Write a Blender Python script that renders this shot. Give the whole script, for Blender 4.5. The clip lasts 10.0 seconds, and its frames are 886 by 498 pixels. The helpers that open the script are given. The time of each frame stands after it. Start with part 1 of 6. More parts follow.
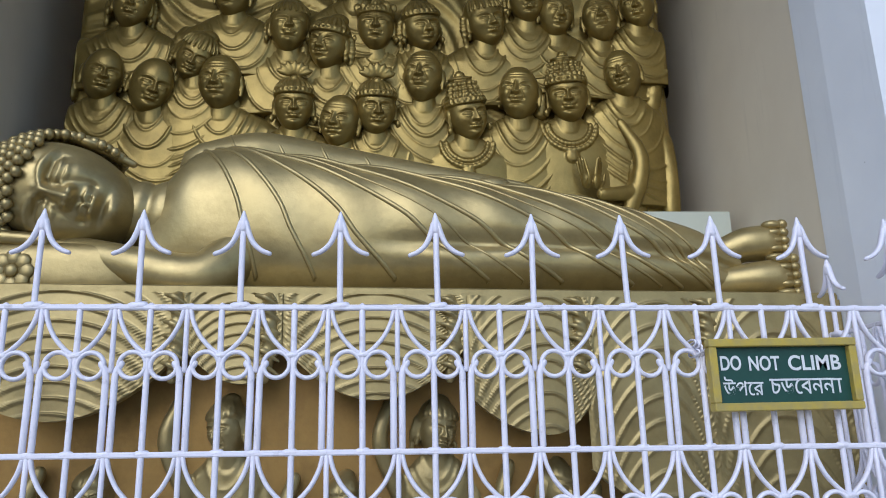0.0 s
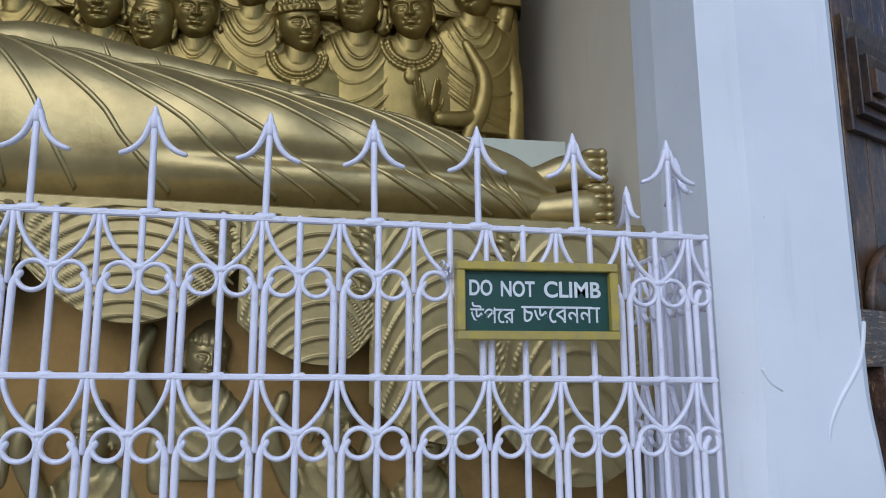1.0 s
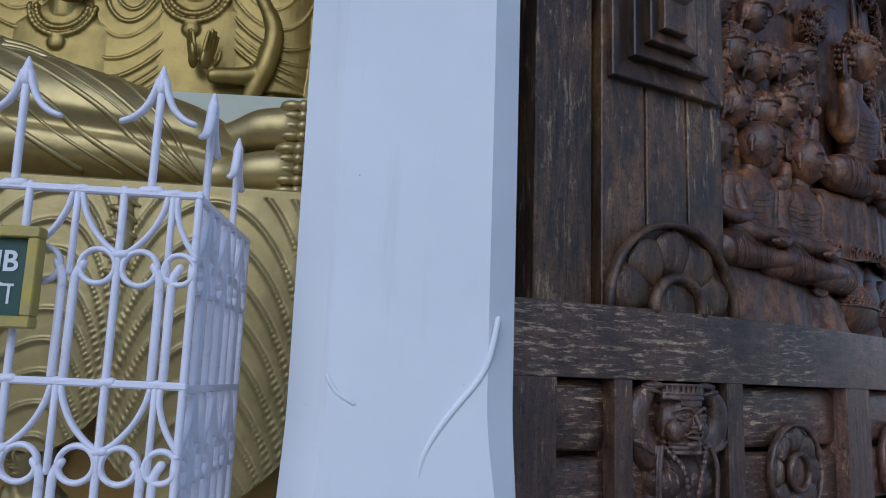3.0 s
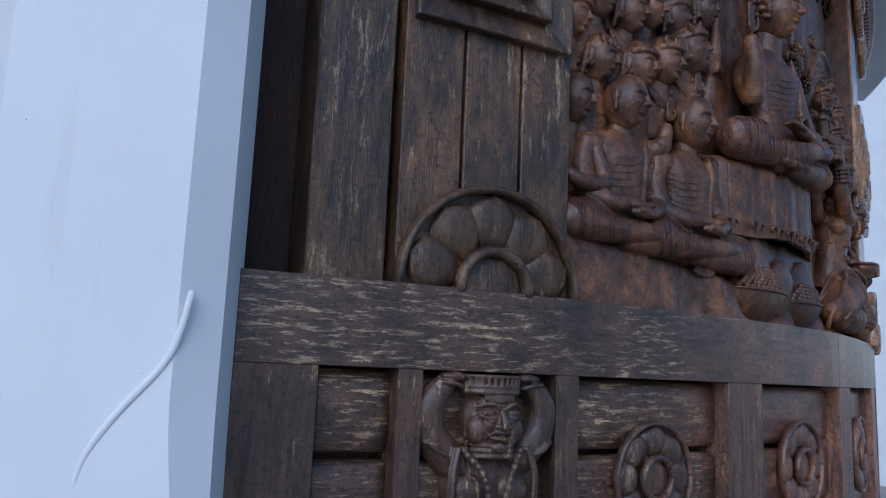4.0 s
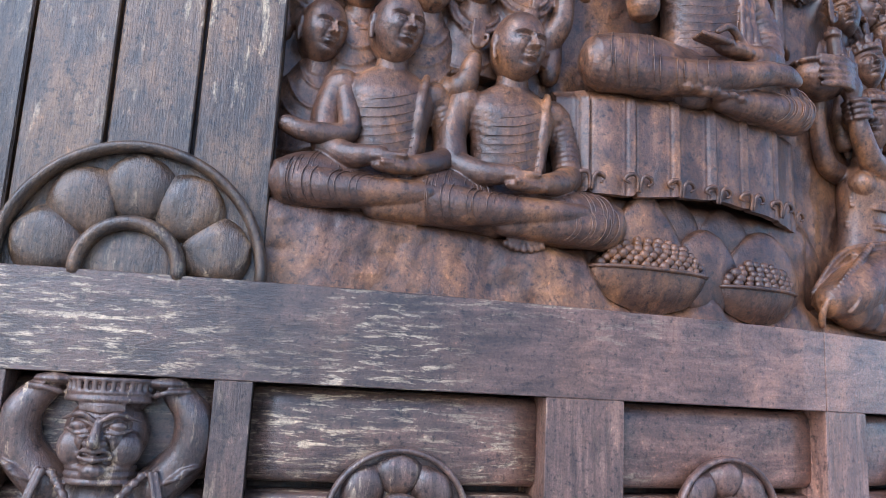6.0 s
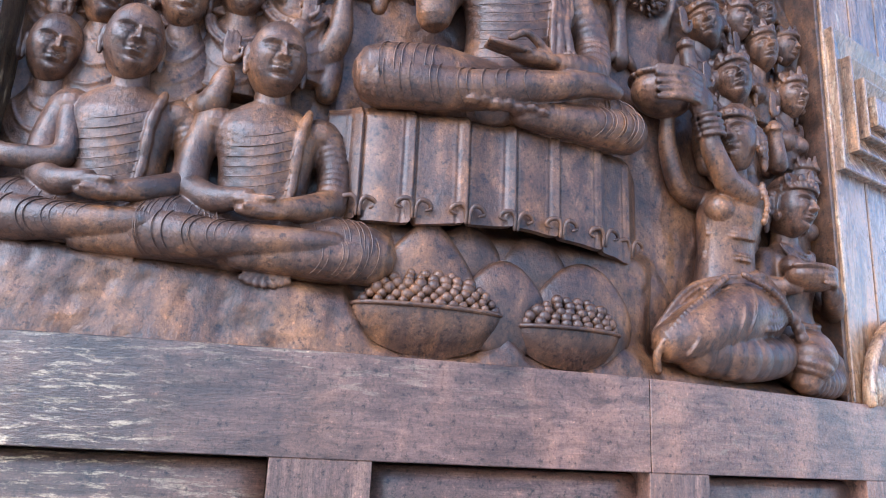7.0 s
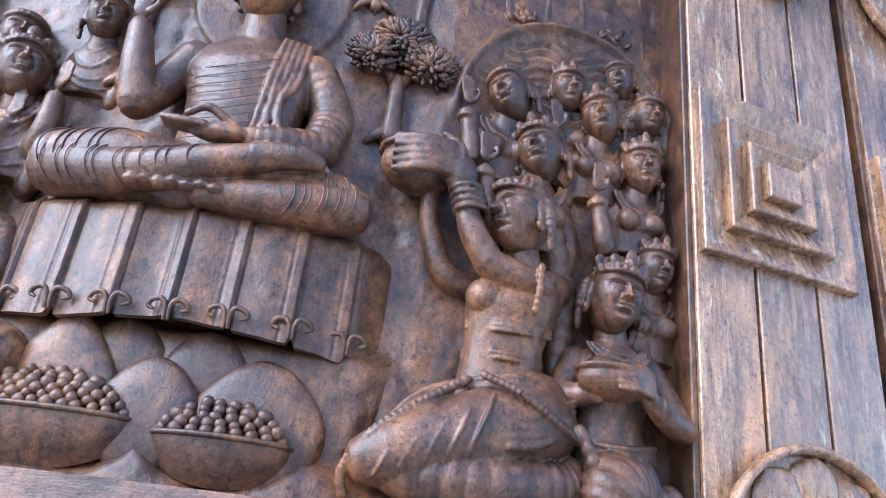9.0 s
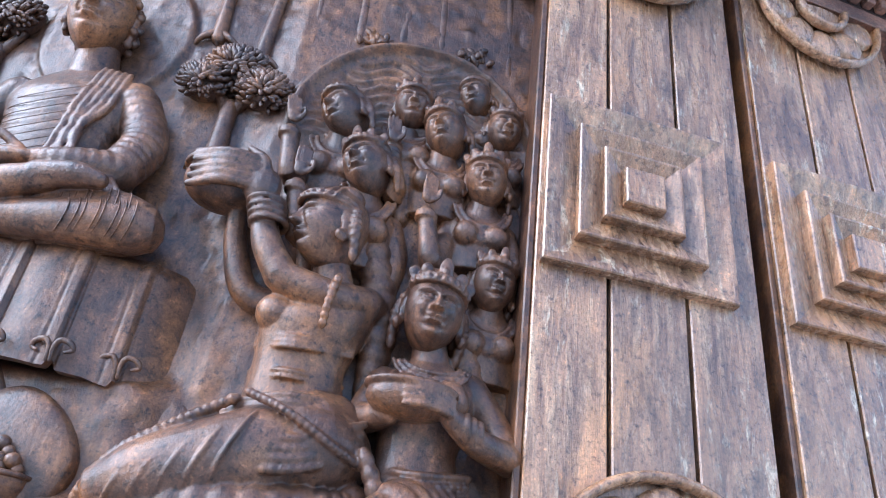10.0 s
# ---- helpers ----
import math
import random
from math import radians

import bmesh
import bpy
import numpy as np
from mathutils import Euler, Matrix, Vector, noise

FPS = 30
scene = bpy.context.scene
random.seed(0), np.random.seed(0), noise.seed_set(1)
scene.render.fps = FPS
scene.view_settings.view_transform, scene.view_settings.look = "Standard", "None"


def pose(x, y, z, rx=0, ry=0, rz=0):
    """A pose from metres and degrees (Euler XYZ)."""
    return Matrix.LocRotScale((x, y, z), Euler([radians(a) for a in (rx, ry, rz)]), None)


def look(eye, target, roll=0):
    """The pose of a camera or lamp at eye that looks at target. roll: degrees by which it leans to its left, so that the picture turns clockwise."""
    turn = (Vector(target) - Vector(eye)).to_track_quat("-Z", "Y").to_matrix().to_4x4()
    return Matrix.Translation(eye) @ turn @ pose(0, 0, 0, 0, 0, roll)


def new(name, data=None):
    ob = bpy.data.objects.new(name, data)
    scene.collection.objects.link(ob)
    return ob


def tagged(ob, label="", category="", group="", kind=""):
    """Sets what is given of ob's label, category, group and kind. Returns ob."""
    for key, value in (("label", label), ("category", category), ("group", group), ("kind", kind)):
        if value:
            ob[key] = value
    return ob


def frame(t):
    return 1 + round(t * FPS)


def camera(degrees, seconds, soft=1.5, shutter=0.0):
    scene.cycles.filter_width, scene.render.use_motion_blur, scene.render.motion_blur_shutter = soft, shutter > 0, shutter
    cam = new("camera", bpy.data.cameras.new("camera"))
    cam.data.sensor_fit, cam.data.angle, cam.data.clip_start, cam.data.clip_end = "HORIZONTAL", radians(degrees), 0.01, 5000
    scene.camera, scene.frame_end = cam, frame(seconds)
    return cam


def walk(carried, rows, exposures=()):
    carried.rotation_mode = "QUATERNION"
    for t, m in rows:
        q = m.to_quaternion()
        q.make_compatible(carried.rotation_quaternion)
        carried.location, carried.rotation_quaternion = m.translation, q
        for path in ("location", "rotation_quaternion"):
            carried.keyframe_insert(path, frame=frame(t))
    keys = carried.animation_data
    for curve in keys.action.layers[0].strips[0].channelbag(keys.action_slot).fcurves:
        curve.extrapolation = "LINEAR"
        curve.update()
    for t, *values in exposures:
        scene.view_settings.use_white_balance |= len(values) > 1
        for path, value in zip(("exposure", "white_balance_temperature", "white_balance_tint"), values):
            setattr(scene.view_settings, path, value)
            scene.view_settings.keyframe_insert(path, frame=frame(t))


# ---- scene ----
cam = camera(60.0, 10.0, soft=1.0)
PATH = [
    (0, (-0.144, -0.023, 1.691), (0.019, 1.906, 2.193), -1.4),
    (0.5, (0.085, 0.13, 1.676), (0.411, 2.059, 2.092), -1.3),
    (1, (0.474, 0.211, 1.644), (0.832, 2.146, 2.001), -0.4),
    (1.5, (0.889, 0.205, 1.702), (1.097, 2.164, 2.047), 0.9),
    (2, (1.323, 0.363, 1.68), (1.54, 2.319, 2.037), 2.1),
    (2.5, (1.752, 0.501, 1.7), (1.96, 2.457, 2.059), 2.1),
    (2.7, (1.955, 0.544, 1.705), (2.119, 2.507, 2.053), 1.8),
    (3.8, (2.904, 0.892, 1.69), (2.948, 2.866, 2.009), 2.8),
    (4, (3.06, 0.976, 1.726), (3.089, 2.952, 2.035), 2.5),
    (4.5, (3.478, 1.115, 1.739), (3.347, 3.093, 2.01), 3.5),
    (5, (3.849, 1.359, 1.706), (3.601, 3.318, 2.024), 3.3),
    (6.3, (4.776, 1.978, 1.726), (4.095, 3.821, 2.095), 2.7),
    (6.5, (4.886, 2.093, 1.726), (4.205, 3.935, 2.107), 2.4),
    (7, (5.227, 2.365, 1.755), (4.5, 4.158, 2.262), 2.7),
    (7.5, (5.517, 2.598, 1.765), (4.693, 4.333, 2.321), 3.4),
    (8, (5.714, 2.86, 1.771), (4.775, 4.501, 2.424), 5.4),
    (8.5, (5.911, 3.088, 1.79), (4.881, 4.623, 2.554), 6.4),
    (9, (6.247, 3.34, 1.793), (5.107, 4.747, 2.642), 6.8),
    (9.5, (6.507, 3.652, 1.76), (5.334, 4.949, 2.731), 5.6),
    (10, (6.642, 3.968, 1.753), (5.416, 5.154, 2.798), 7.5),
]
EXPOSURES = [(0, 0.0, 5600, 10), (1.0, -0.32, 5400, 10), (2.0, -0.62, 5250, 10), (2.7, -0.6, 5200, 10), (3.8, -0.45, 5150, 10), (4.5, 0.15, 5100, 10), (5.2, 0.9, 5050, 10), (6.4, 1.5, 5050, 10), (7.2, 1.7, 5100, 10), (10, 1.82, 5200, 10)]
walk(cam, [(t, look(eye, target, roll)) for t, eye, target, roll in PATH], EXPOSURES)

# ---- daylight: bright haze, the building's shady side ----
world = bpy.data.worlds.new("sky")
scene.world = world
world.use_nodes = True
wn = world.node_tree
sky = wn.nodes.new("ShaderNodeTexSky")
sky.sky_type, sky.sun_disc = "NISHITA", False
SUN_EL, SUN_AZ = radians(36), radians(200)
sky.sun_elevation, sky.sun_rotation = SUN_EL, SUN_AZ
sky.air_density, sky.dust_density, sky.ozone_density = 1.0, 1.2, 1.0
wn.nodes["Background"].inputs["Strength"].default_value = 0.15
wn.links.new(sky.outputs[0], wn.nodes["Background"].inputs["Color"])
sun = new("sun", bpy.data.lights.new("sun", "SUN"))
sun.data.energy, sun.data.angle, sun.data.color = 1.3, radians(48), (0.98, 0.98, 1.0)
sun_dir = Vector((math.sin(SUN_AZ) * math.cos(SUN_EL), math.cos(SUN_AZ) * math.cos(SUN_EL), math.sin(SUN_EL)))
sun.matrix_world = look(sun_dir * 30, (0, 0, 0))


# ---- materials ----
class Mat:
    """A principled material with a few node shortcuts."""

    def __init__(self, name, attr=True):
        self.m = bpy.data.materials.new(name)
        self.m.use_nodes = True
        self.nt = self.m.node_tree
        self.p = self.nt.nodes["Principled BSDF"]
        if attr:
            n = self.nt.nodes.new("ShaderNodeAttribute")
            n.attribute_name = "grain"
            self.co = n.outputs["Vector"]
        else:
            n = self.nt.nodes.new("ShaderNodeTexCoord")
            self.co = n.outputs["Object"]

    def link(self, a, b):
        self.nt.links.new(a, b)

    def stretch(self, x, y, z):
        n = self.nt.nodes.new("ShaderNodeVectorMath")
        n.operation = "MULTIPLY"
        n.inputs[1].default_value = (x, y, z)
        self.link(self.co, n.inputs[0])
        return n.outputs[0]

    def noise(self, vec, scale, detail=4.0, rough=0.55, warp=0.0):
        n = self.nt.nodes.new("ShaderNodeTexNoise")
        n.inputs["Scale"].default_value = scale
        n.inputs["Detail"].default_value = detail
        n.inputs["Roughness"].default_value = rough
        n.inputs["Distortion"].default_value = warp
        self.link(vec, n.inputs["Vector"])
        return n.outputs["Fac"]

    def ramp(self, fac, stops):
        n = self.nt.nodes.new("ShaderNodeValToRGB")
        el = n.color_ramp.elements
        while len(el) < len(stops):
            el.new(0.5)
        for e, (pos, col) in zip(el, stops):
            e.position = pos
            e.color = (*col, 1) if len(col) == 3 else col
        self.link(fac, n.inputs["Fac"])
        return n.outputs["Color"]

    def mix(self, fac, a, b, mode="MIX"):
        n = self.nt.nodes.new("ShaderNodeMix")
        n.data_type, n.blend_type = "RGBA", mode
        for sock, val in ((n.inputs[0], fac), (n.inputs[6], a), (n.inputs[7], b)):
            if isinstance(val, (int, float)):
                sock.default_value = val
            elif isinstance(val, tuple):
                sock.default_value = (*val, 1)
            else:
                self.link(val, sock)
        return n.outputs[2]

    def span(self, fac, a, b):
        n = self.nt.nodes.new("ShaderNodeMapRange")
        n.inputs["To Min"].default_value, n.inputs["To Max"].default_value = a, b
        self.link(fac, n.inputs["Value"])
        return n.outputs[0]

    def bump(self, fac, strength, dist, prev=None):
        n = self.nt.nodes.new("ShaderNodeBump")
        n.inputs["Strength"].default_value, n.inputs["Distance"].default_value = strength, dist
        self.link(fac, n.inputs["Height"])
        if prev is not None:
            self.link(prev, n.inputs["Normal"])
        self.link(n.outputs[0], self.p.inputs["Normal"])
        return n.outputs[0]

    def rand(self):
        return self.nt.nodes.new("ShaderNodeObjectInfo").outputs["Random"]

    def set(self, **kw):
        for k, v in kw.items():
            self.p.inputs[k.replace("_", " ")].default_value = v
        return self


def gold_paint(name, a, b, rough=0.36):
    m = Mat(name)
    big, fine = m.noise(m.co, 3.0, 5), m.noise(m.co, 60.0, 3)
    col = m.mix(m.span(big, 0.0, 1.0), a, b)
    stain = m.ramp(m.noise(m.co, 9.0, 6, 0.65), [(0.42, (0, 0, 0)), (0.72, (0.55, 0.55, 0.55))])
    col = m.mix(stain, col, tuple(c * 0.62 for c in b))
    m.link(col, m.p.inputs["Base Color"])
    m.link(m.span(fine, rough - 0.07, rough + 0.1), m.p.inputs["Roughness"])
    m.set(Metallic=0.64)
    n = m.bump(m.noise(m.co, 26.0, 4), 0.25, 0.006)
    m.bump(fine, 0.12, 0.002, n)
    return m.m


def wood(name, dark, mid, light, along="u", wear=0.6, rough=0.42, worn=(0.36, 0.27, 0.17), sky_gain=None, stain=None, coat=0.0):
    """Old oiled timber: long grain, broad patches, pale worn places."""
    m = Mat(name)
    grain = {"u": m.stretch(3, 30, 30), "v": m.stretch(30, 30, 2.5), "mixed": m.stretch(13, 11, 7)}[along]
    streak = m.noise(grain, 1.6, 6, 0.62, 0.4)
    fine = m.noise(grain, 9.0, 3, 0.6)
    patch = m.noise(m.co, 2.3, 5, 0.6, 0.3)
    col = m.ramp(streak, [(0.28, dark), (0.5, mid), (0.75, light)])
    col = m.mix(m.ramp(patch, [(0.38, (0, 0, 0)), (0.66, (0.8, 0.8, 0.8))]), col, tuple(0.5 * d + 0.25 * c for d, c in zip(dark, mid)))
    spots = m.noise(m.stretch(9, 58, 58) if along == "u" else m.stretch(26, 26, 6), 1.1, 8, 0.75, 0.35)
    lo = 0.74 - 0.2 * wear
    where = m.ramp(m.noise(m.co, 2.0, 3), [(0.40, (0, 0, 0)), (0.58, (1, 1, 1))])
    mask = m.mix(1.0, m.ramp(spots, [(lo, (0, 0, 0)), (lo + 0.07, (1, 1, 1))]), where, "MULTIPLY")
    if stain:  # oil has run and soaked in warm here and there
        soaked = m.noise(m.stretch(5, 5, 2.2), 1.0, 5, 0.6, 0.5)
        col = m.mix(m.ramp(soaked, [(0.50, (0, 0, 0)), (0.64, (0.75, 0.75, 0.75))]), col, m.mix(0.45, stain, col))
    if sky_gain:  # sky sheen put into the colour: brighter along the wall
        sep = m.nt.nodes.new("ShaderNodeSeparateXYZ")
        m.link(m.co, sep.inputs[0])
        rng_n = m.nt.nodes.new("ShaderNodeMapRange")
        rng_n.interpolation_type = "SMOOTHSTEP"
        rng_n.inputs["From Min"].default_value, rng_n.inputs["From Max"].default_value = sky_gain[0], sky_gain[1]
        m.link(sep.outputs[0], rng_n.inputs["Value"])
        col = m.mix(rng_n.outputs[0], col, m.mix(1.0, col, sky_gain[2], "MULTIPLY"))
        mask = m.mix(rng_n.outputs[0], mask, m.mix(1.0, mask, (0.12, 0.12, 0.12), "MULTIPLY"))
    col = m.mix(mask, col, worn)
    pits = m.ramp(m.noise(m.co, 55.0, 4, 0.7), [(0.32, (0.25, 0.23, 0.22)), (0.46, (1, 1, 1)), (0.60, (1, 1, 1)), (0.72, (2.0, 1.85, 1.7))])
    col = m.mix(1.0, col, pits, "MULTIPLY")
    flecks = m.ramp(m.noise(m.stretch(22, 34, 34), 1.0, 6, 0.7, 0.6), [(0.60, (0, 0, 0)), (0.68, (0.55, 0.55, 0.55))])
    if wear > 0.6:
        col = m.mix(m.mix(1.0, flecks, where, "MULTIPLY"), col, tuple(0.6 * x for x in worn))
    mottle = m.noise({"u": m.stretch(6, 15, 15), "v": m.stretch(17, 17, 4), "mixed": m.stretch(16, 16, 14)}[along], 1.0, 8, 0.72, 0.6)
    col = m.mix(1.0, col, m.ramp(mottle, [(0.34, (0.42, 0.40, 0.40)), (0.50, (0.95, 0.95, 0.95)), (0.70, (1.5, 1.45, 1.4))]), "MULTIPLY")
    tint = m.ramp(m.rand(), [(0.0, (0.88, 0.88, 0.9)), (1.0, (1.10, 1.07, 1.04))])
    col = m.mix(1.0, col, tint, "MULTIPLY")
    speck = m.noise(m.co, 130.0, 5, 0.8)
    col = m.mix(1.0, col, m.ramp(speck, [(0.36, (0.72, 0.70, 0.68)), (0.50, (1, 1, 1)), (0.66, (1.3, 1.27, 1.25))]), "MULTIPLY")
    m.link(col, m.p.inputs["Base Color"])
    m.link(m.span(mottle, rough - 0.12, rough + 0.22), m.p.inputs["Roughness"])
    m.set(IOR=1.5)
    m.p.inputs["Coat Weight"].default_value, m.p.inputs["Coat Roughness"].default_value = coat, 0.27
    n = m.bump(streak, 0.22 if along == "u" else 0.4, 0.006)
    n = m.bump(mottle, 0.6, 0.009, n)
    n = m.bump(fine, 0.5, 0.003, n)
    m.bump(m.noise(m.co, 90.0, 4, 0.75), 0.65, 0.0028, n)
    return m.m


def plaster(name, a, b, rough=0.7, relief=0.2):
    m = Mat(name)
    big, fine = m.noise(m.co, 1.4, 5), m.noise(m.co, 45.0, 4)
    col = m.mix(m.ramp(big, [(0.35, (0, 0, 0)), (0.7, (1, 1, 1))]), a, b)
    run = m.ramp(m.noise(m.stretch(14, 14, 1.2), 1.0, 6, 0.65), [(0.6, (0, 0, 0)), (0.8, (0.35, 0.35, 0.35))])
    col = m.mix(run, col, tuple(c * 0.8 for c in b))
    specks = m.ramp(m.noise(m.co, 34.0, 2), [(0.77, (0, 0, 0)), (0.8, (0.7, 0.7, 0.7))])
    col = m.mix(specks, col, (0.25, 0.24, 0.23))
    m.link(col, m.p.inputs["Base Color"])
    m.set(Roughness=rough)
    n = m.bump(fine, relief, 0.003)
    m.bump(big, 0.3, 0.02, n)
    return m.m


GOLD = gold_paint("gold_paint", (0.43, 0.34, 0.150), (0.34, 0.26, 0.10), 0.34)
GOLD_RELIEF = gold_paint("gold_paint_relief", (0.33, 0.24, 0.065), (0.21, 0.145, 0.035), 0.33)
GOLD_CLOTH = gold_paint("gold_paint_cloth", (0.40, 0.315, 0.135), (0.30, 0.23, 0.09), 0.38)
GOLD_DULL = gold_paint("gold_paint_dull", (0.36, 0.22, 0.06), (0.27, 0.16, 0.045), 0.5)
WOOD_CARVED = wood("carved_wood", (0.038, 0.015, 0.0075), (0.130, 0.057, 0.028), (0.27, 0.130, 0.060), "mixed", 0.30, 0.42, (0.38, 0.24, 0.13), stain=(0.40, 0.165, 0.050), coat=0.28)
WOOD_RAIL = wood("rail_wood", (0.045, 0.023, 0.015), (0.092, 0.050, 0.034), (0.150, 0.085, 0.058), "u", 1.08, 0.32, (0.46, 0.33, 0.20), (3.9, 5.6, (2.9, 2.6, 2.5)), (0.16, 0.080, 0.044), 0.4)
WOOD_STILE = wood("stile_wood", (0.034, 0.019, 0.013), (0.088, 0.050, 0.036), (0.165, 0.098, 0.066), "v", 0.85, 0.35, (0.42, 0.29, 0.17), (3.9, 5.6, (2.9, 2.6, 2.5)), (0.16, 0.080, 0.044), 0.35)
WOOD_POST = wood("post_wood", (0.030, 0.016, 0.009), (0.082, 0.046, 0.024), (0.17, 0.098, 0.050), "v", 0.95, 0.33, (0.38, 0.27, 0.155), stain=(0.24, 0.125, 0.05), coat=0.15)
# Post wood again, base colour raised in place of the sky's sheen.
WOOD_POST_LIT = wood("sky_lit_post_wood", (0.18, 0.078, 0.036), (0.42, 0.23, 0.12), (0.62, 0.39, 0.215), "v", 0.9, 0.22, (0.64, 0.50, 0.33), stain=(0.56, 0.26, 0.085), coat=0.75)
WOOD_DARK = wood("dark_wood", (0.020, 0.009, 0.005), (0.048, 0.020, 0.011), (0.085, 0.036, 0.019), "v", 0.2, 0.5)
WHITE_WALL = plaster("white_plaster", (0.78, 0.79, 0.80), (0.70, 0.71, 0.73), 0.6, 0.12)
BEIGE_WALL = plaster("cream_wall_paint", (0.76, 0.67, 0.51), (0.69, 0.60, 0.45), 0.55, 0.15)
LEDGE_PAINT = plaster("pale_green_paint", (0.52, 0.54, 0.44), (0.45, 0.47, 0.38), 0.6, 0.15)


def iron_paint():
    m = Mat("white_enamel_paint", attr=False)
    fine = m.noise(m.co, 40.0, 4)
    dirt = m.ramp(m.noise(m.co, 18.0, 6, 0.7), [(0.58, (0, 0, 0)), (0.75, (0.75, 0.75, 0.75))])
    col = m.mix(dirt, (0.76, 0.73, 0.80), (0.42, 0.38, 0.42))
    m.link(col, m.p.inputs["Base Color"])
    m.set(Roughness=0.38)
    m.bump(fine, 0.35, 0.004)
    return m.m


def flat_paint(name, a, b, rough=0.45):
    m = Mat(name)
    f = m.noise(m.co, 22.0, 5, 0.65)
    m.link(m.mix(m.ramp(f, [(0.35, (0, 0, 0)), (0.7, (1, 1, 1))]), a, b), m.p.inputs["Base Color"])
    m.set(Roughness=rough)
    m.bump(m.noise(m.co, 120.0, 3), 0.2, 0.002)
    return m.m


IRON = iron_paint()
YELLOW = flat_paint("yellow_sign_paint", (0.46, 0.34, 0.045), (0.34, 0.27, 0.09))
GREEN = flat_paint("green_sign_paint", (0.006, 0.048, 0.034), (0.010, 0.062, 0.043))
LETTER = flat_paint("white_letter_paint", (0.75, 0.76, 0.76), (0.6, 0.62, 0.62))
PAVING = plaster("ground_paving", (0.34, 0.32, 0.29), (0.26, 0.25, 0.23), 0.8, 0.4)


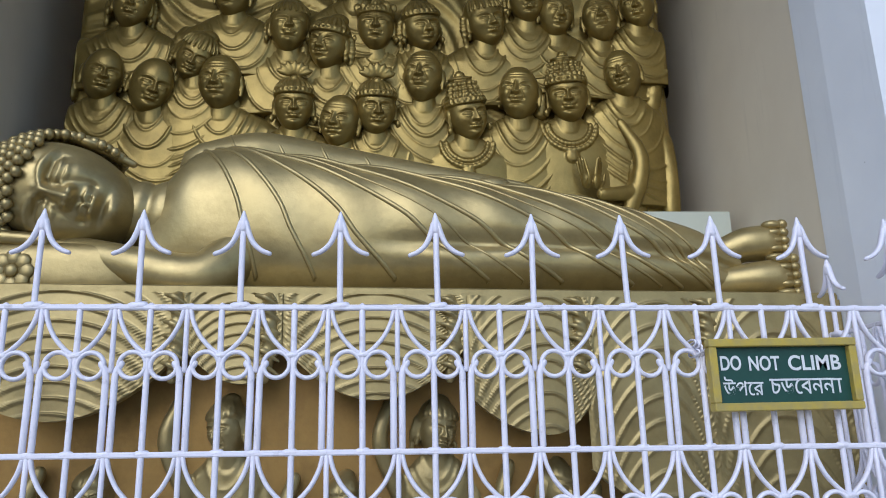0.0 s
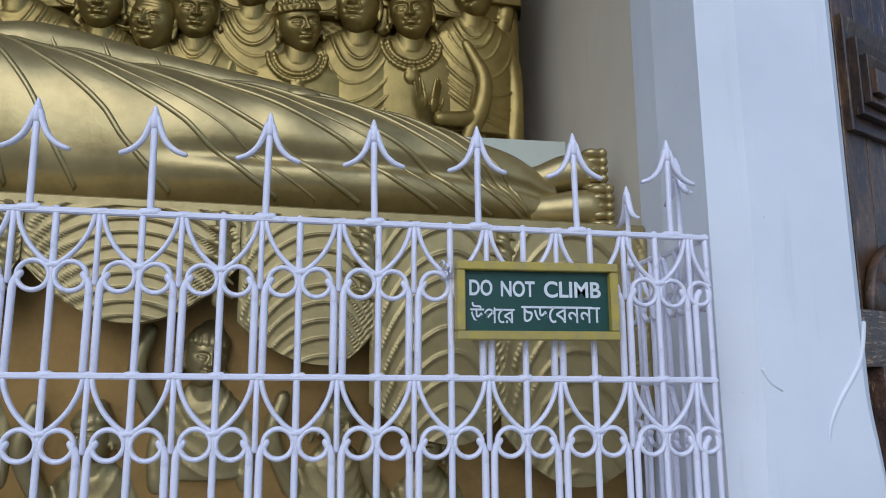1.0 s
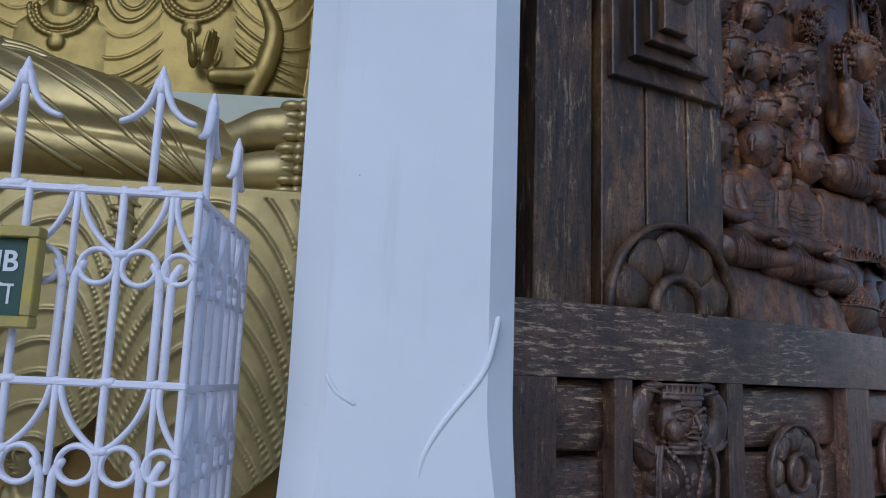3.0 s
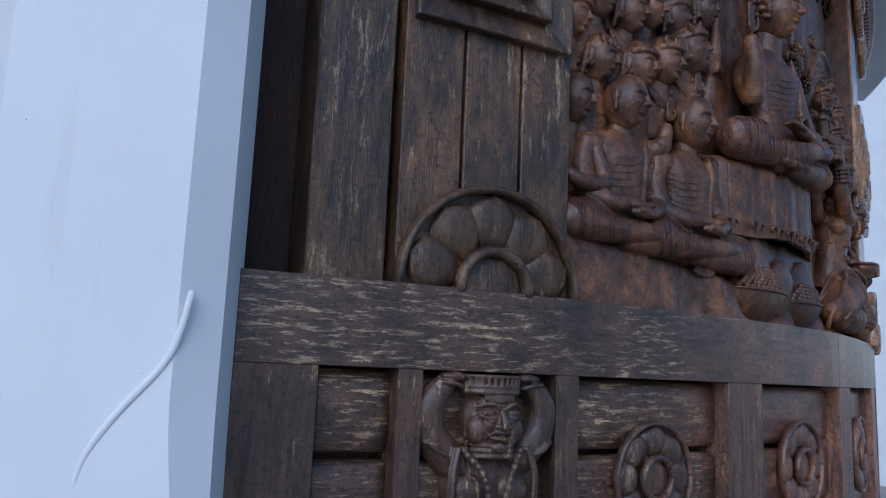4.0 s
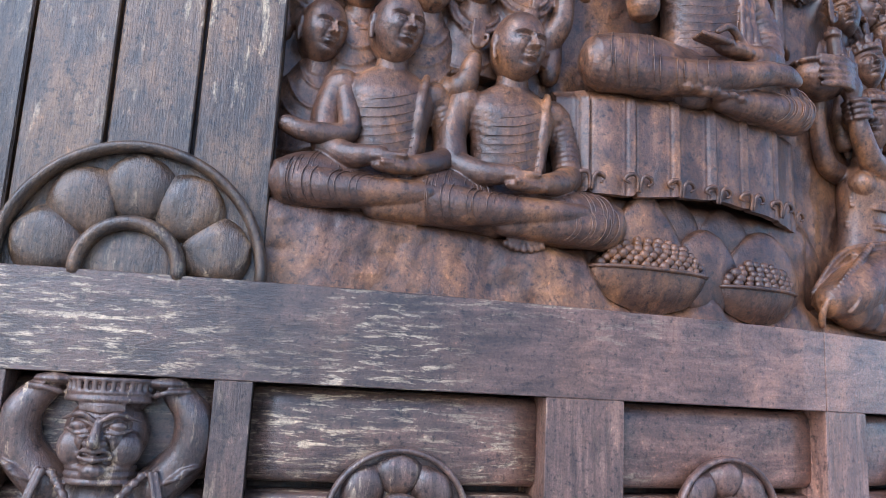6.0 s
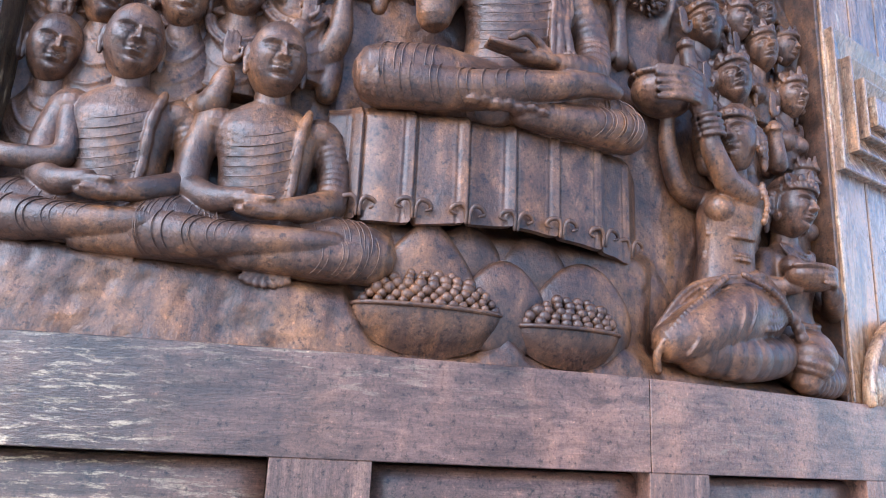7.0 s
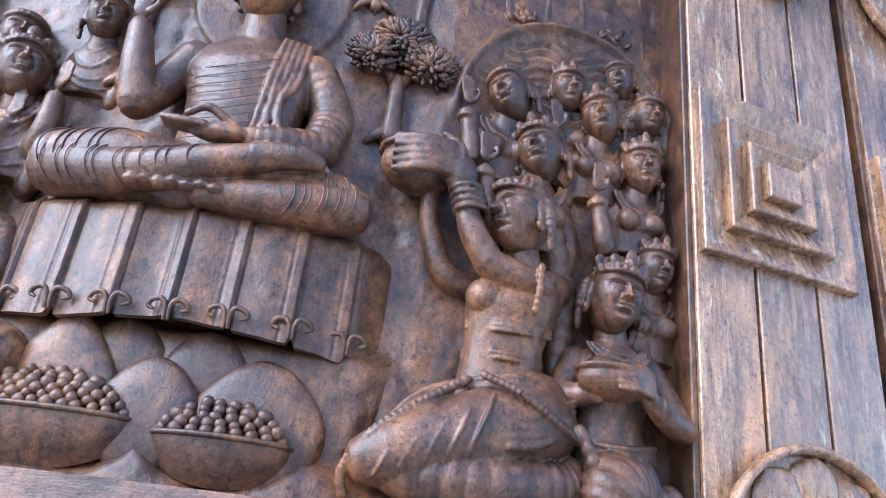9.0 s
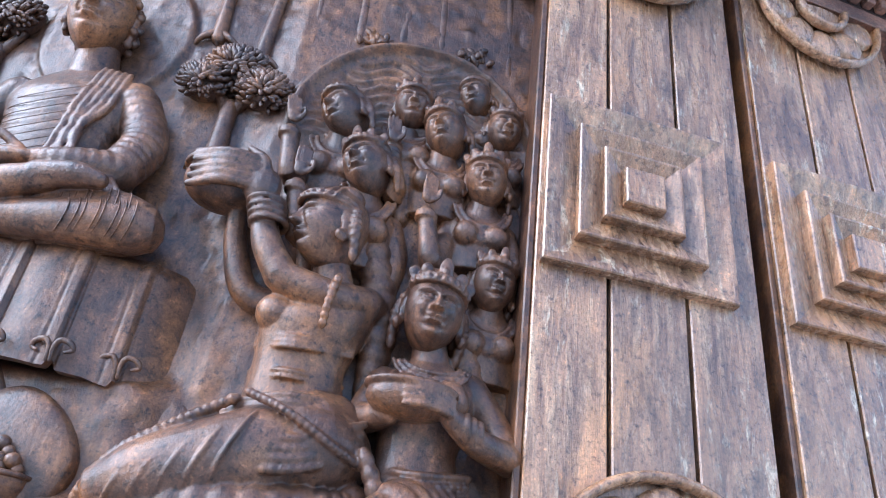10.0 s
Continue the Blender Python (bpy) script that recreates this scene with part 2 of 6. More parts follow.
# ---- modelling clay: coordinates are along, out, up ----
class Clay:
    def __init__(self):
        self.V, self.Q, self.T, self.n = [], [], [], 0
        self.over = None  # crisp lines and faces laid over the fused body

    def add(self, V, Q=(), T=(), smooth=True):
        V = np.asarray(V, float).reshape(-1, 3)
        self.V.append(V)
        if len(Q):
            self.Q.append((np.asarray(Q, int) + self.n, smooth))
        if len(T):
            self.T.append((np.asarray(T, int) + self.n, smooth))
        self.n += len(V)

    def crisp(self):
        self.over = self.over or Clay()
        return self.over

    def grid(self, P, cu=False, cv=False, smooth=True, caps=False):
        n, m = P.shape[:2]
        idx = np.arange(n * m).reshape(n, m)
        a = np.concatenate([idx, idx[:1]]) if cu else idx
        a = np.concatenate([a, a[:, :1]], 1) if cv else a
        Q = np.stack([a[:-1, :-1], a[1:, :-1], a[1:, 1:], a[:-1, 1:]], -1).reshape(-1, 4)
        V, T = P.reshape(-1, 3), []
        if caps:
            V = np.vstack([V, P[0].mean(0), P[-1].mean(0)])
            k = np.arange(m)
            T = np.vstack([np.stack([np.full(m, n * m), idx[0], idx[0][(k + 1) % m]], 1),
                           np.stack([np.full(m, n * m + 1), idx[-1][(k + 1) % m], idx[-1]], 1)])
        self.add(V, Q, T, smooth)

    def ball(self, c, r, na=14, ne=9, M=None):
        r = np.broadcast_to(np.asarray(r, float), (3,))
        a = np.linspace(0, 2 * np.pi, na, endpoint=False)
        e = np.linspace(-np.pi / 2, np.pi / 2, ne)
        P = np.stack([np.outer(np.cos(e), np.cos(a)), np.outer(np.cos(e), np.sin(a)), np.outer(np.sin(e), np.ones(na))], -1) * r
        if M is not None:
            P = P @ M.T
        self.grid(P + np.asarray(c, float), cv=True)

    def box(self, u0, u1, w0, w1, v0, v1, b=0.006, step=0.12):
        n = max(2, int(abs(u1 - u0) / step) + 1)
        us = np.concatenate([[u0], np.linspace(u0 + b, u1 - b, n), [u1]])
        P = []
        for i, u in enumerate(us):
            g = b if i in (0, len(us) - 1) else 0.0
            a0, a1, c0, c1 = w0 + g, w1 - g, v0 + g, v1 - g
            P.append([(u, a0 + b, c0), (u, a1 - b, c0), (u, a1, c0 + b), (u, a1, c1 - b), (u, a1 - b, c1), (u, a0 + b, c1), (u, a0, c1 - b), (u, a0, c0 + b)])
        self.grid(np.array(P), cv=True, smooth=False, caps=True)

    def tube(self, pts, r, n=12, seg=6, squash=1.0, fold=None, ends=True, smooth=True):
        """A tapered limb through pts; fold = (depth, count) makes it ripple along its length."""
        pts = np.asarray(pts, float)
        r = np.broadcast_to(np.asarray(r, float), (len(pts),))
        k = len(pts)
        n = max(n, 26) if r.max() > 0.03 else n
        if fold:
            seg = max(seg, int(math.ceil(fold[1] * 7 / max(1, k - 1))))
        ext = np.vstack([2 * pts[0] - pts[1], pts, 2 * pts[-1] - pts[-2]])
        C, Rr = [], []
        for i in range(k - 1):
            p0, p1, p2, p3 = ext[i:i + 4]
            for t in np.linspace(0, 1, seg, endpoint=(i == k - 2)):
                C.append(0.5 * (2 * p1 + (p2 - p0) * t + (2 * p0 - 5 * p1 + 4 * p2 - p3) * t * t + (3 * p1 - p0 - 3 * p2 + p3) * t ** 3))
                Rr.append(r[i] * (1 - t) + r[i + 1] * t)
        C, Rr = np.array(C), np.array(Rr)
        if fold:
            ph = np.linspace(0, fold[1] * 2 * np.pi, len(C))
            Rr = Rr * (1 + fold[0] * np.abs(np.sin(ph / 2)) - fold[0])
        if ends:
            t0, t1 = C[0] - C[1], C[-1] - C[-2]
            t0, t1 = t0 / (np.linalg.norm(t0) + 1e-9), t1 / (np.linalg.norm(t1) + 1e-9)
            C = np.vstack([C[0] + t0 * Rr[0] * 0.9, C[0] + t0 * Rr[0] * 0.6, C, C[-1] + t1 * Rr[-1] * 0.6, C[-1] + t1 * Rr[-1] * 0.9])
            Rr = np.concatenate([[Rr[0] * 0.3, Rr[0] * 0.78], Rr, [Rr[-1] * 0.78, Rr[-1] * 0.3]])
        T = np.gradient(C, axis=0)
        T /= np.linalg.norm(T, axis=1)[:, None] + 1e-9
        up = np.array([0.0, 1.0, 0.0])
        A = np.cross(T, up)
        bad = np.linalg.norm(A, axis=1) < 0.15
        A[bad] = np.cross(T[bad], np.array([1.0, 0.0, 0.0]))
        A /= np.linalg.norm(A, axis=1)[:, None] + 1e-9
        B = np.cross(A, T)
        a = np.linspace(0, 2 * np.pi, n, endpoint=False)
        P = C[:, None] + Rr[:, None, None] * (np.cos(a)[None, :, None] * A[:, None] + squash * np.sin(a)[None, :, None] * B[:, None])
        self.grid(P, cv=True, caps=True, smooth=smooth)

    def loft(self, rows, n=28, fold=None, lay=None):
        """rows: (u, w, v, ru, rw). fold(angle, height) adds to the radius."""
        rows = np.asarray(rows, float)
        t = np.linspace(0, len(rows) - 1, (len(rows) - 1) * 44 + 1)
        x = np.arange(len(rows))
        R = np.stack([np.interp(t, x, rows[:, i]) for i in range(5)], 1)
        ker = np.hanning(41) / np.hanning(41).sum()
        for i in range(5):
            R[:, i] = np.convolve(np.pad(R[:, i], 20, mode="edge"), ker, "valid")
        a = np.linspace(0, 2 * np.pi, n, endpoint=False)
        h = np.linspace(0, 1, len(t))
        g = 1.0 + (fold(a[None, :], h[:, None]) if fold else 0.0)
        P = np.stack([R[:, 0:1] + R[:, 3:4] * np.cos(a) * g, R[:, 1:2] + R[:, 4:5] * np.sin(a) * g, R[:, 2:3] + 0 * a], -1)
        if lay is not None:
            P = (P - rows[0, :3]) @ lay.T + rows[0, :3]
        self.grid(P, cv=True, caps=True)


def turn(yaw=0, pitch=0, roll=0):
    """yaw to +along, pitch down, roll clockwise as seen from the front; degrees."""
    y, p, r = radians(yaw), radians(pitch), radians(roll)
    Rz = np.array([[math.cos(y), math.sin(y), 0], [-math.sin(y), math.cos(y), 0], [0, 0, 1]])
    Rx = np.array([[1, 0, 0], [0, math.cos(p), math.sin(p)], [0, -math.sin(p), math.cos(p)]])
    Ry = np.array([[math.cos(r), 0, math.sin(r)], [0, 1, 0], [-math.sin(r), 0, math.cos(r)]])
    return Ry @ Rz @ Rx


def bell(x, s):
    return np.exp(-(x / s) ** 2)


def face_grid(na=104, ne=84, stern=0.0):
    """A calm carved face: arched brows, lowered lids, straight nose, full lips."""
    t = np.linspace(-np.pi, np.pi, na, endpoint=False)
    a = (t - 0.62 * np.sin(t))[None, :]
    q = np.linspace(-1, 1, ne)[:, None]
    e = np.pi / 2 * (q - 0.22 * np.sin(np.pi * q) / np.pi)
    x, y, z = np.cos(e) * np.sin(a), np.cos(e) * np.cos(a), np.sin(e) + 0 * a
    x = np.sign(x) * np.abs(x) ** 0.92 * 0.71
    y = np.sign(y) * np.abs(y) ** 0.8 * 0.82
    low = np.clip(-z, 0, 1)
    x = x * (1 - 0.26 * low ** 1.8)
    y = y * (1 - 0.08 * low ** 2)
    f = np.clip(np.cos(a) * 1.6, 0, 1) * np.clip(np.cos(e) * 2.5, 0, 1)
    ax = np.abs(x)
    ex = ax - 0.275
    down = np.clip((0.24 - z) / 0.42, 0, 1)
    nose = bell(x, 0.055 + 0.045 * down) * np.where(z > -0.18, 0.05 * np.clip((0.30 - z) / 0.1, 0, 1) + 0.21 * down ** 1.2, 0.26 * bell(z + 0.18, 0.045))
    wing = 0.13 * bell(ax - 0.115, 0.045) * bell(z + 0.155, 0.05)
    hollow = -0.13 * bell(ex + 0.02, 0.2) * bell(z - 0.09, 0.12) - 0.05 * bell(ax - 0.12, 0.05) * bell(z - 0.08, 0.09)
    lid = 0.15 * np.sqrt(np.clip(1 - (ex / 0.21) ** 2 - ((z - 0.055) / 0.105) ** 2, 0, 1))
    slit_z = 0.0 + 1.1 * ex ** 2
    slit = -0.08 * bell(z - slit_z, 0.02) * np.clip((0.22 - np.abs(ex)) / 0.05, 0, 1)
    under = 0.035 * bell(z - slit_z + 0.055, 0.03) * np.clip((0.2 - np.abs(ex)) / 0.08, 0, 1)
    fold = -0.04 * bell(z - (0.165 - 1.6 * ex ** 2), 0.017) * np.clip((0.23 - np.abs(ex)) / 0.05, 0, 1)
    brow_z = 0.275 - 1.25 * (ax - 0.30) ** 2 - stern * 0.35 * (0.3 - ax)
    brow = 0.055 * bell(z - brow_z, 0.030) * np.clip((0.60 - ax) / 0.12, 0, 1) * np.clip(ax / 0.07, 0.3, 1)
    bow = -0.345 - 0.03 * bell(x, 0.04) + 0.012 * bell(ax - 0.07, 0.04)
    lips = 0.105 * np.clip((0.24 - ax) / 0.12, 0, 1) * (bell(z - bow, 0.034) + 1.15 * np.clip((0.20 - ax) / 0.1, 0, 1) * bell(z + 0.445, 0.042))
    lips -= (0.085 + 0.09 * stern) * bell(ax, 0.2) * bell(z + 0.393 - 0.5 * ax ** 2, 0.016 + 0.016 * stern)
    corner = -0.05 * bell(ax - 0.24, 0.04) * bell(z + 0.37, 0.05)
    chin = 0.13 * bell(x, 0.19) * bell(z + 0.70, 0.12) - 0.075 * bell(x, 0.22) * bell(z + 0.545, 0.04)
    cheek = 0.06 * bell(ax - 0.38, 0.16) * bell(z + 0.14, 0.16)
    crease = -0.05 * (0.35 + stern) * bell(ax - 0.20 - 0.35 * (-0.1 - z), 0.03) * bell(z + 0.22, 0.14) - 0.04 * stern * bell(x, 0.4) * (bell(z - 0.45, 0.02) + bell(z - 0.55, 0.02))
    y = y + f * (nose + wing + hollow + lid + slit + under + fold + brow + lips + corner + chin + cheek + crease)
    return np.stack([x, y, z], -1)


FACES = {0: face_grid(), 1: face_grid(stern=1.0)}


def head(clay, c, size, yaw=0, pitch=0, roll=0, style="bald", stern=0):
    c, M = np.asarray(c, float), turn(yaw, pitch, roll) * size
    clay.grid(0.95 * (FACES[stern] @ M.T) + c, cv=True)
    clay.crisp().grid(FACES[stern] @ M.T + c, cv=True)

    def at(*p):
        return c + M @ np.array(p, float)

    for sx in (-1, 1):
        clay.ball(at(0.71 * sx, -0.05, 0.02), np.array((0.10, 0.18, 0.27)) * size, 10, 8, M / size)
        clay.tube([at(0.74 * sx, 0.0, -0.1), at(0.71 * sx, 0.02, -0.45)], [0.085 * size, 0.07 * size], 8, 3)
    if style == "curl":
        for i in range(150):
            zz = 1 - 2 * (i + 0.5) / 150
            ph = i * 2.39996
            rr = math.sqrt(1 - zz * zz)
            px, py = rr * math.sin(ph), rr * math.cos(ph)
            if zz > 0.42 + 0.1 * abs(px) or (py < 0.12 and zz > -0.55):
                clay.ball(at(0.79 * px, 0.89 * py, 1.03 * zz), 0.115 * size, 7, 5)
        clay.ball(at(0, -0.12, 1.0), np.array((0.36, 0.36, 0.3)) * size, 12, 8, M / size)
        for i in range(30):
            ph = i * 2.39996
            rr = math.sqrt((i + 0.5) / 30)
            clay.ball(at(0.34 * rr * math.sin(ph), -0.12 + 0.34 * rr * math.cos(ph), 1.0 + 0.29 * math.sqrt(1 - rr * rr)), 0.1 * size, 7, 5)
    if style in ("crown", "fan", "tiara", "band", "hair"):
        ring = [at(0.72 * math.sin(k), 0.86 * math.cos(k), 0.50 - 0.16 * (1 - math.cos(k)) * 0.5) for k in np.linspace(0, 2 * math.pi, 20)]
        if style != "hair":
            clay.tube(ring, 0.06 * size, 8, 2, ends=False)
            ring2 = [at(0.71 * math.sin(k), 0.84 * math.cos(k), 0.66 - 0.08 * (1 - math.cos(k))) for k in np.linspace(0, 2 * math.pi, 20)]
            clay.tube(ring2, 0.05 * size, 6, 2, ends=False)
            for k in np.linspace(-1.5, 1.5, 13):
                clay.ball(at(0.74 * math.sin(k), 0.90 * math.cos(k), 0.57), 0.055 * size, 6, 5)
        clay.ball(at(0, -0.10, 0.36), np.array((0.74, 0.86, 0.80)) * size, 20, 12, M / size)
        for k in np.linspace(-1.15, 1.15, 9):  # combed strands
            clay.tube([at(0.80 * math.sin(k) * math.cos(h), 0.06 + 0.80 * math.cos(k) * math.cos(h) - 0.25 * math.sin(h), 0.42 + 0.72 * math.sin(h)) for h in np.linspace(0.1, 1.4, 6)], 0.05 * size, 6, 2)
        if style in ("crown", "band", "hair"):
            clay.ball(at(0.12, -0.25, 1.02), np.array((0.42, 0.42, 0.3)) * size, 12, 8, M / size)
            for sx in (-1, 1):  # locks behind the ears
                clay.tube([at(0.72 * sx, -0.25, 0.35), at(0.84 * sx, -0.22, -0.2), at(0.80 * sx, -0.3, -0.95)], [0.16 * size, 0.17 * size, 0.11 * size], 9, 6, fold=(0.25, 7))
        if style == "crown":
            clay.ball(at(0, 0.70, 0.86), np.array((0.19, 0.08, 0.34)) * size, 10, 8, M / size)
            clay.ball(at(0, 0.78, 0.80), 0.085 * size, 8, 6)
            for k in (-0.62, 0.62, -1.2, 1.2):
                clay.ball(at(0.74 * math.sin(k), 0.80 * math.cos(k) - 0.02, 0.76), np.array((0.17, 0.09, 0.19)) * size, 9, 7, M / size)
                clay.ball(at(0.79 * math.sin(k), 0.87 * math.cos(k) - 0.02, 0.76), 0.06 * size, 7, 5)
        if style == "fan":
            for k in np.linspace(-1.25, 1.25, 7):
                clay.ball(at(0.42 * math.sin(k), 0.1, 1.22 + 0.3 * math.cos(k)), np.array((0.13, 0.14, 0.3)) * size, 8, 7, (M / size) @ turn(roll=math.degrees(k)))
            clay.ball(at(0, 0.25, 1.05), 0.16 * size, 8, 6)
        if style == "tiara":
            for v, r in ((0.8, 0.66), (1.0, 0.6), (1.2, 0.55)):
                clay.ball(at(0, -0.05, v), np.array((r, r * 1.05, 0.2)) * size, 18, 7, M / size)
                for k in np.linspace(-1.3, 1.3, 8):
                    clay.ball(at(r * 1.0 * math.sin(k), r * 1.03 * math.cos(k) - 0.05, v), 0.09 * size, 6, 5)
            clay.ball(at(0, -0.05, 1.42), np.array((0.5, 0.5, 0.08)) * size, 16, 6, M / size)
            clay.ball(at(0, -0.05, 1.52), np.array((0.22, 0.22, 0.2)) * size, 10, 6, M / size)
        for sx in (-1, 1):
            clay.ball(at(0.8 * sx, 0.08, -0.5), np.array((0.09, 0.17, 0.17)) * size, 9, 7, M / size)
            clay.ball(at(0.84 * sx, 0.16, -0.5), 0.08 * size, 7, 5)
    return at


def hand(clay, c, size, lean=0, face=0, palm=True):
    """An open hand, fingers up; lean tilts it clockwise in the wall's plane."""
    M = turn(face, 0, lean) * size
    c = np.asarray(c, float)

    def at(*p):
        return c + M @ np.array(p, float)

    clay.ball(at(0, 0, 0), np.array((0.36, 0.17, 0.42)) * size, 12, 9, M / size)
    for i, (dx, ln) in enumerate(((-0.27, 0.72), (-0.09, 0.85), (0.09, 0.82), (0.26, 0.66))):
        clay.tube([at(dx, 0, 0.25), at(dx * 1.08, 0.02, 0.6), at(dx * 1.1, 0.05, 0.35 + ln)], [0.1 * size, 0.095 * size, 0.075 * size], 7, 3)
    clay.tube([at(0.25, 0.1, -0.2), at(0.48, 0.16, 0.12), at(0.47, 0.18, 0.45)], [0.12 * size, 0.1 * size, 0.08 * size], 7, 3)


def grooves(n, depth, bend=0.25, tilt=0.0):
    """Carved drapery lines that sag towards the front of a body."""
    def f(a, h):
        ph = (h + bend * (1 - np.sin(a)) * 0.5 - tilt * np.cos(a)) * n
        saw = (ph % 1.0)
        return -depth * (np.exp(-((saw - 0.5) / 0.11) ** 2)) * np.clip(np.sin(a) * 2 + 0.6, 0, 1)
    return f


def neck_rings(clay, c, r, size, n=3):
    for i in range(n):
        k = np.linspace(0, 2 * math.pi, 14)
        clay.tube([(c[0] + r * math.cos(q), c[1] + r * 0.8 * math.sin(q), c[2] + i * size) for q in k], size * 0.45, 6, 2, ends=False)


def bust(clay, u, v, w, size, yaw=0, pitch=0, roll=0, style="bald", stern=0, wide=2.1, tall=2.2, robe=8, chain=False, shift=0.0, women=False):
    """A head on its shoulders, carved in the round; (u, w, v) is the middle of the face."""
    head(clay, (u, w, v), size, yaw, pitch, roll, style, stern)
    s, b = size, (u + shift, w - 0.42 * size, v)
    clay.tube([(u, w - 0.25 * s, v - 0.4 * s), (b[0], b[1], v - 1.25 * s)], [0.44 * s, 0.54 * s], 14, 4)
    rows = [(b[0], b[1] - 0.1 * s, v - (1.1 + tall) * s, wide * 0.86 * s, 0.6 * s), (b[0], b[1] - 0.1 * s, v - (1.1 + 0.6 * tall) * s, wide * 0.86 * s, 0.64 * s)]
    for q in (1.0, 0.85, 0.65, 0.4, 0.18, 0.0):
        rows.append((b[0], b[1] - 0.14 * s, v - (0.72 + 0.95 * q) * s, (0.5 + (wide * 0.9 - 0.5) * q ** 0.8) * s, (0.46 + 0.22 * q) * s))
    clay.loft(rows, 40)
    neck_rings(clay, (b[0] * 0.5 + u * 0.5, b[1] + 0.05 * s, v - 0.85 * s), 0.50 * s, 0.09 * s, 2)
    for sx in (-1, 1):
        clay.tube([(b[0] + sx * wide * 0.72 * s, b[1] - 0.2 * s, v - 1.5 * s), (b[0] + sx * wide * 0.92 * s, b[1] - 0.1 * s, v - (1.3 + 0.55 * tall) * s),
                   (b[0] + sx * wide * 0.86 * s, b[1], v - (1.2 + tall) * s)], [0.34 * s, 0.38 * s, 0.34 * s], 14, 5, fold=(0.05, 5) if robe else None)
        if women:
            clay.ball((b[0] + sx * 0.5 * s, b[1] + 0.5 * s, v - 2.15 * s), np.array((0.44, 0.38, 0.42)) * s, 16, 11)

    def front(x, dv):
        q = min(1.0, max(0.0, (dv - 0.72) / 0.95))
        W, dp = 0.5 + (wide * 0.9 - 0.5) * q ** 0.8, 0.46 + 0.22 * q
        return None if abs(x) > W * 0.97 else -0.14 + dp * math.sqrt(1 - (x / W) ** 2)

    if robe:  # cloth slung from one shoulder, in sharp uneven folds
        hand_side = 1 if math.sin(37 * u + 11 * v) > 0 else -1
        for j in range(8):
            r = 0.74 + 0.40 * j + 0.10 * math.sin(5 * j + 9 * u)
            pts = []
            for t in np.linspace(0.0, math.pi, 30):
                x = r * 0.80 * math.cos(t) - hand_side * (0.16 + 0.26 * j / 3) * r * math.sin(t) ** 2
                dv = 0.80 + r * 1.25 * math.sin(t) ** 1.3 * (1 + 0.35 * hand_side * math.cos(t))
                f = front(x, dv) if dv < 1.0 + tall else None
                if f is not None:
                    pts.append((b[0] + x * s, b[1] + (f + 0.005) * s, v - dv * s))
            if len(pts) > 5:
                th = (0.040, 0.055, 0.030)[j % 3] * s
                clay.tube(pts, [0.015 * s] + [th] * (len(pts) - 2) + [0.015 * s], 8, 3)
    if chain:
        for r in (0.8, 1.02):
            k = np.linspace(0.0, math.pi, 22)
            clay.tube([(b[0] + r * s * 0.95 * math.cos(q), b[1] + (0.34 + 0.24 * math.sin(q)) * s, v - 1.0 * s - r * s * math.sin(q)) for q in k], 0.095 * s, 8, 3, fold=(0.3, 18))
        clay.ball((b[0], b[1] + 0.56 * s, v - 2.25 * s), np.array((0.26, 0.14, 0.26)) * s, 10, 8)


def drape_arcs(clay, pts, radii, n=8, lean=0.04, thick=0.0017):
    """Cloth lines that wrap a limb one after another."""
    pts, at = np.array(pts), np.linspace(0, 1, len(pts))
    for k in range(n):
        q = (k + 0.5 + 0.25 * math.sin(2.7 * k)) / n
        x, y, z = (np.interp(q, at, pts[:, i]) for i in range(3))
        r = np.interp(q, at, radii) + 0.001
        ang = np.linspace(-1.1, 1.4, 16)
        clay.crisp().tube([(x + lean * (math.cos(b) - 0.5), y + r * math.cos(b), z + r * math.sin(b)) for b in ang], [0.001] + [thick] * 14 + [0.001], 7, 2)


# ---- linking ----
CX, CY, RAD = -0.003, 9.826, 7.269


def bend(V):
    """Along the drum, out from its timber face, up -> the world."""
    V = np.asarray(V, float).reshape(-1, 3)
    s, d = V[:, 0], V[:, 1] + np.interp(V[:, 0], [5.4, 6.5, 7.3, 12.0], [0, -0.1, -0.16, -0.16])
    a = s / RAD
    return np.stack([CX + (RAD + d) * np.sin(a), CY - (RAD + d) * np.cos(a), V[:, 2]], 1)


def facing(y0):
    """Along x, out towards -y from the plane y0, up."""
    return lambda V: np.stack([V[:, 0], y0 - V[:, 1], V[:, 2]], 1)


def plain(V):
    return V


def mesh_of(name, clay, mat, mapper=plain):
    V = np.vstack(clay.V)
    F, S = [], []
    for Q, smooth in clay.Q + clay.T:
        F += Q.tolist()
        S += [smooth] * len(Q)
    me = bpy.data.meshes.new(name)
    me.from_pydata(mapper(V).tolist(), [], F)
    me.polygons.foreach_set("use_smooth", S)
    at = me.attributes.new("grain", "FLOAT_VECTOR", "POINT")
    at.data.foreach_set("vector", V.astype(np.float32).ravel())
    me.materials.append(mat)
    me.update()
    return me


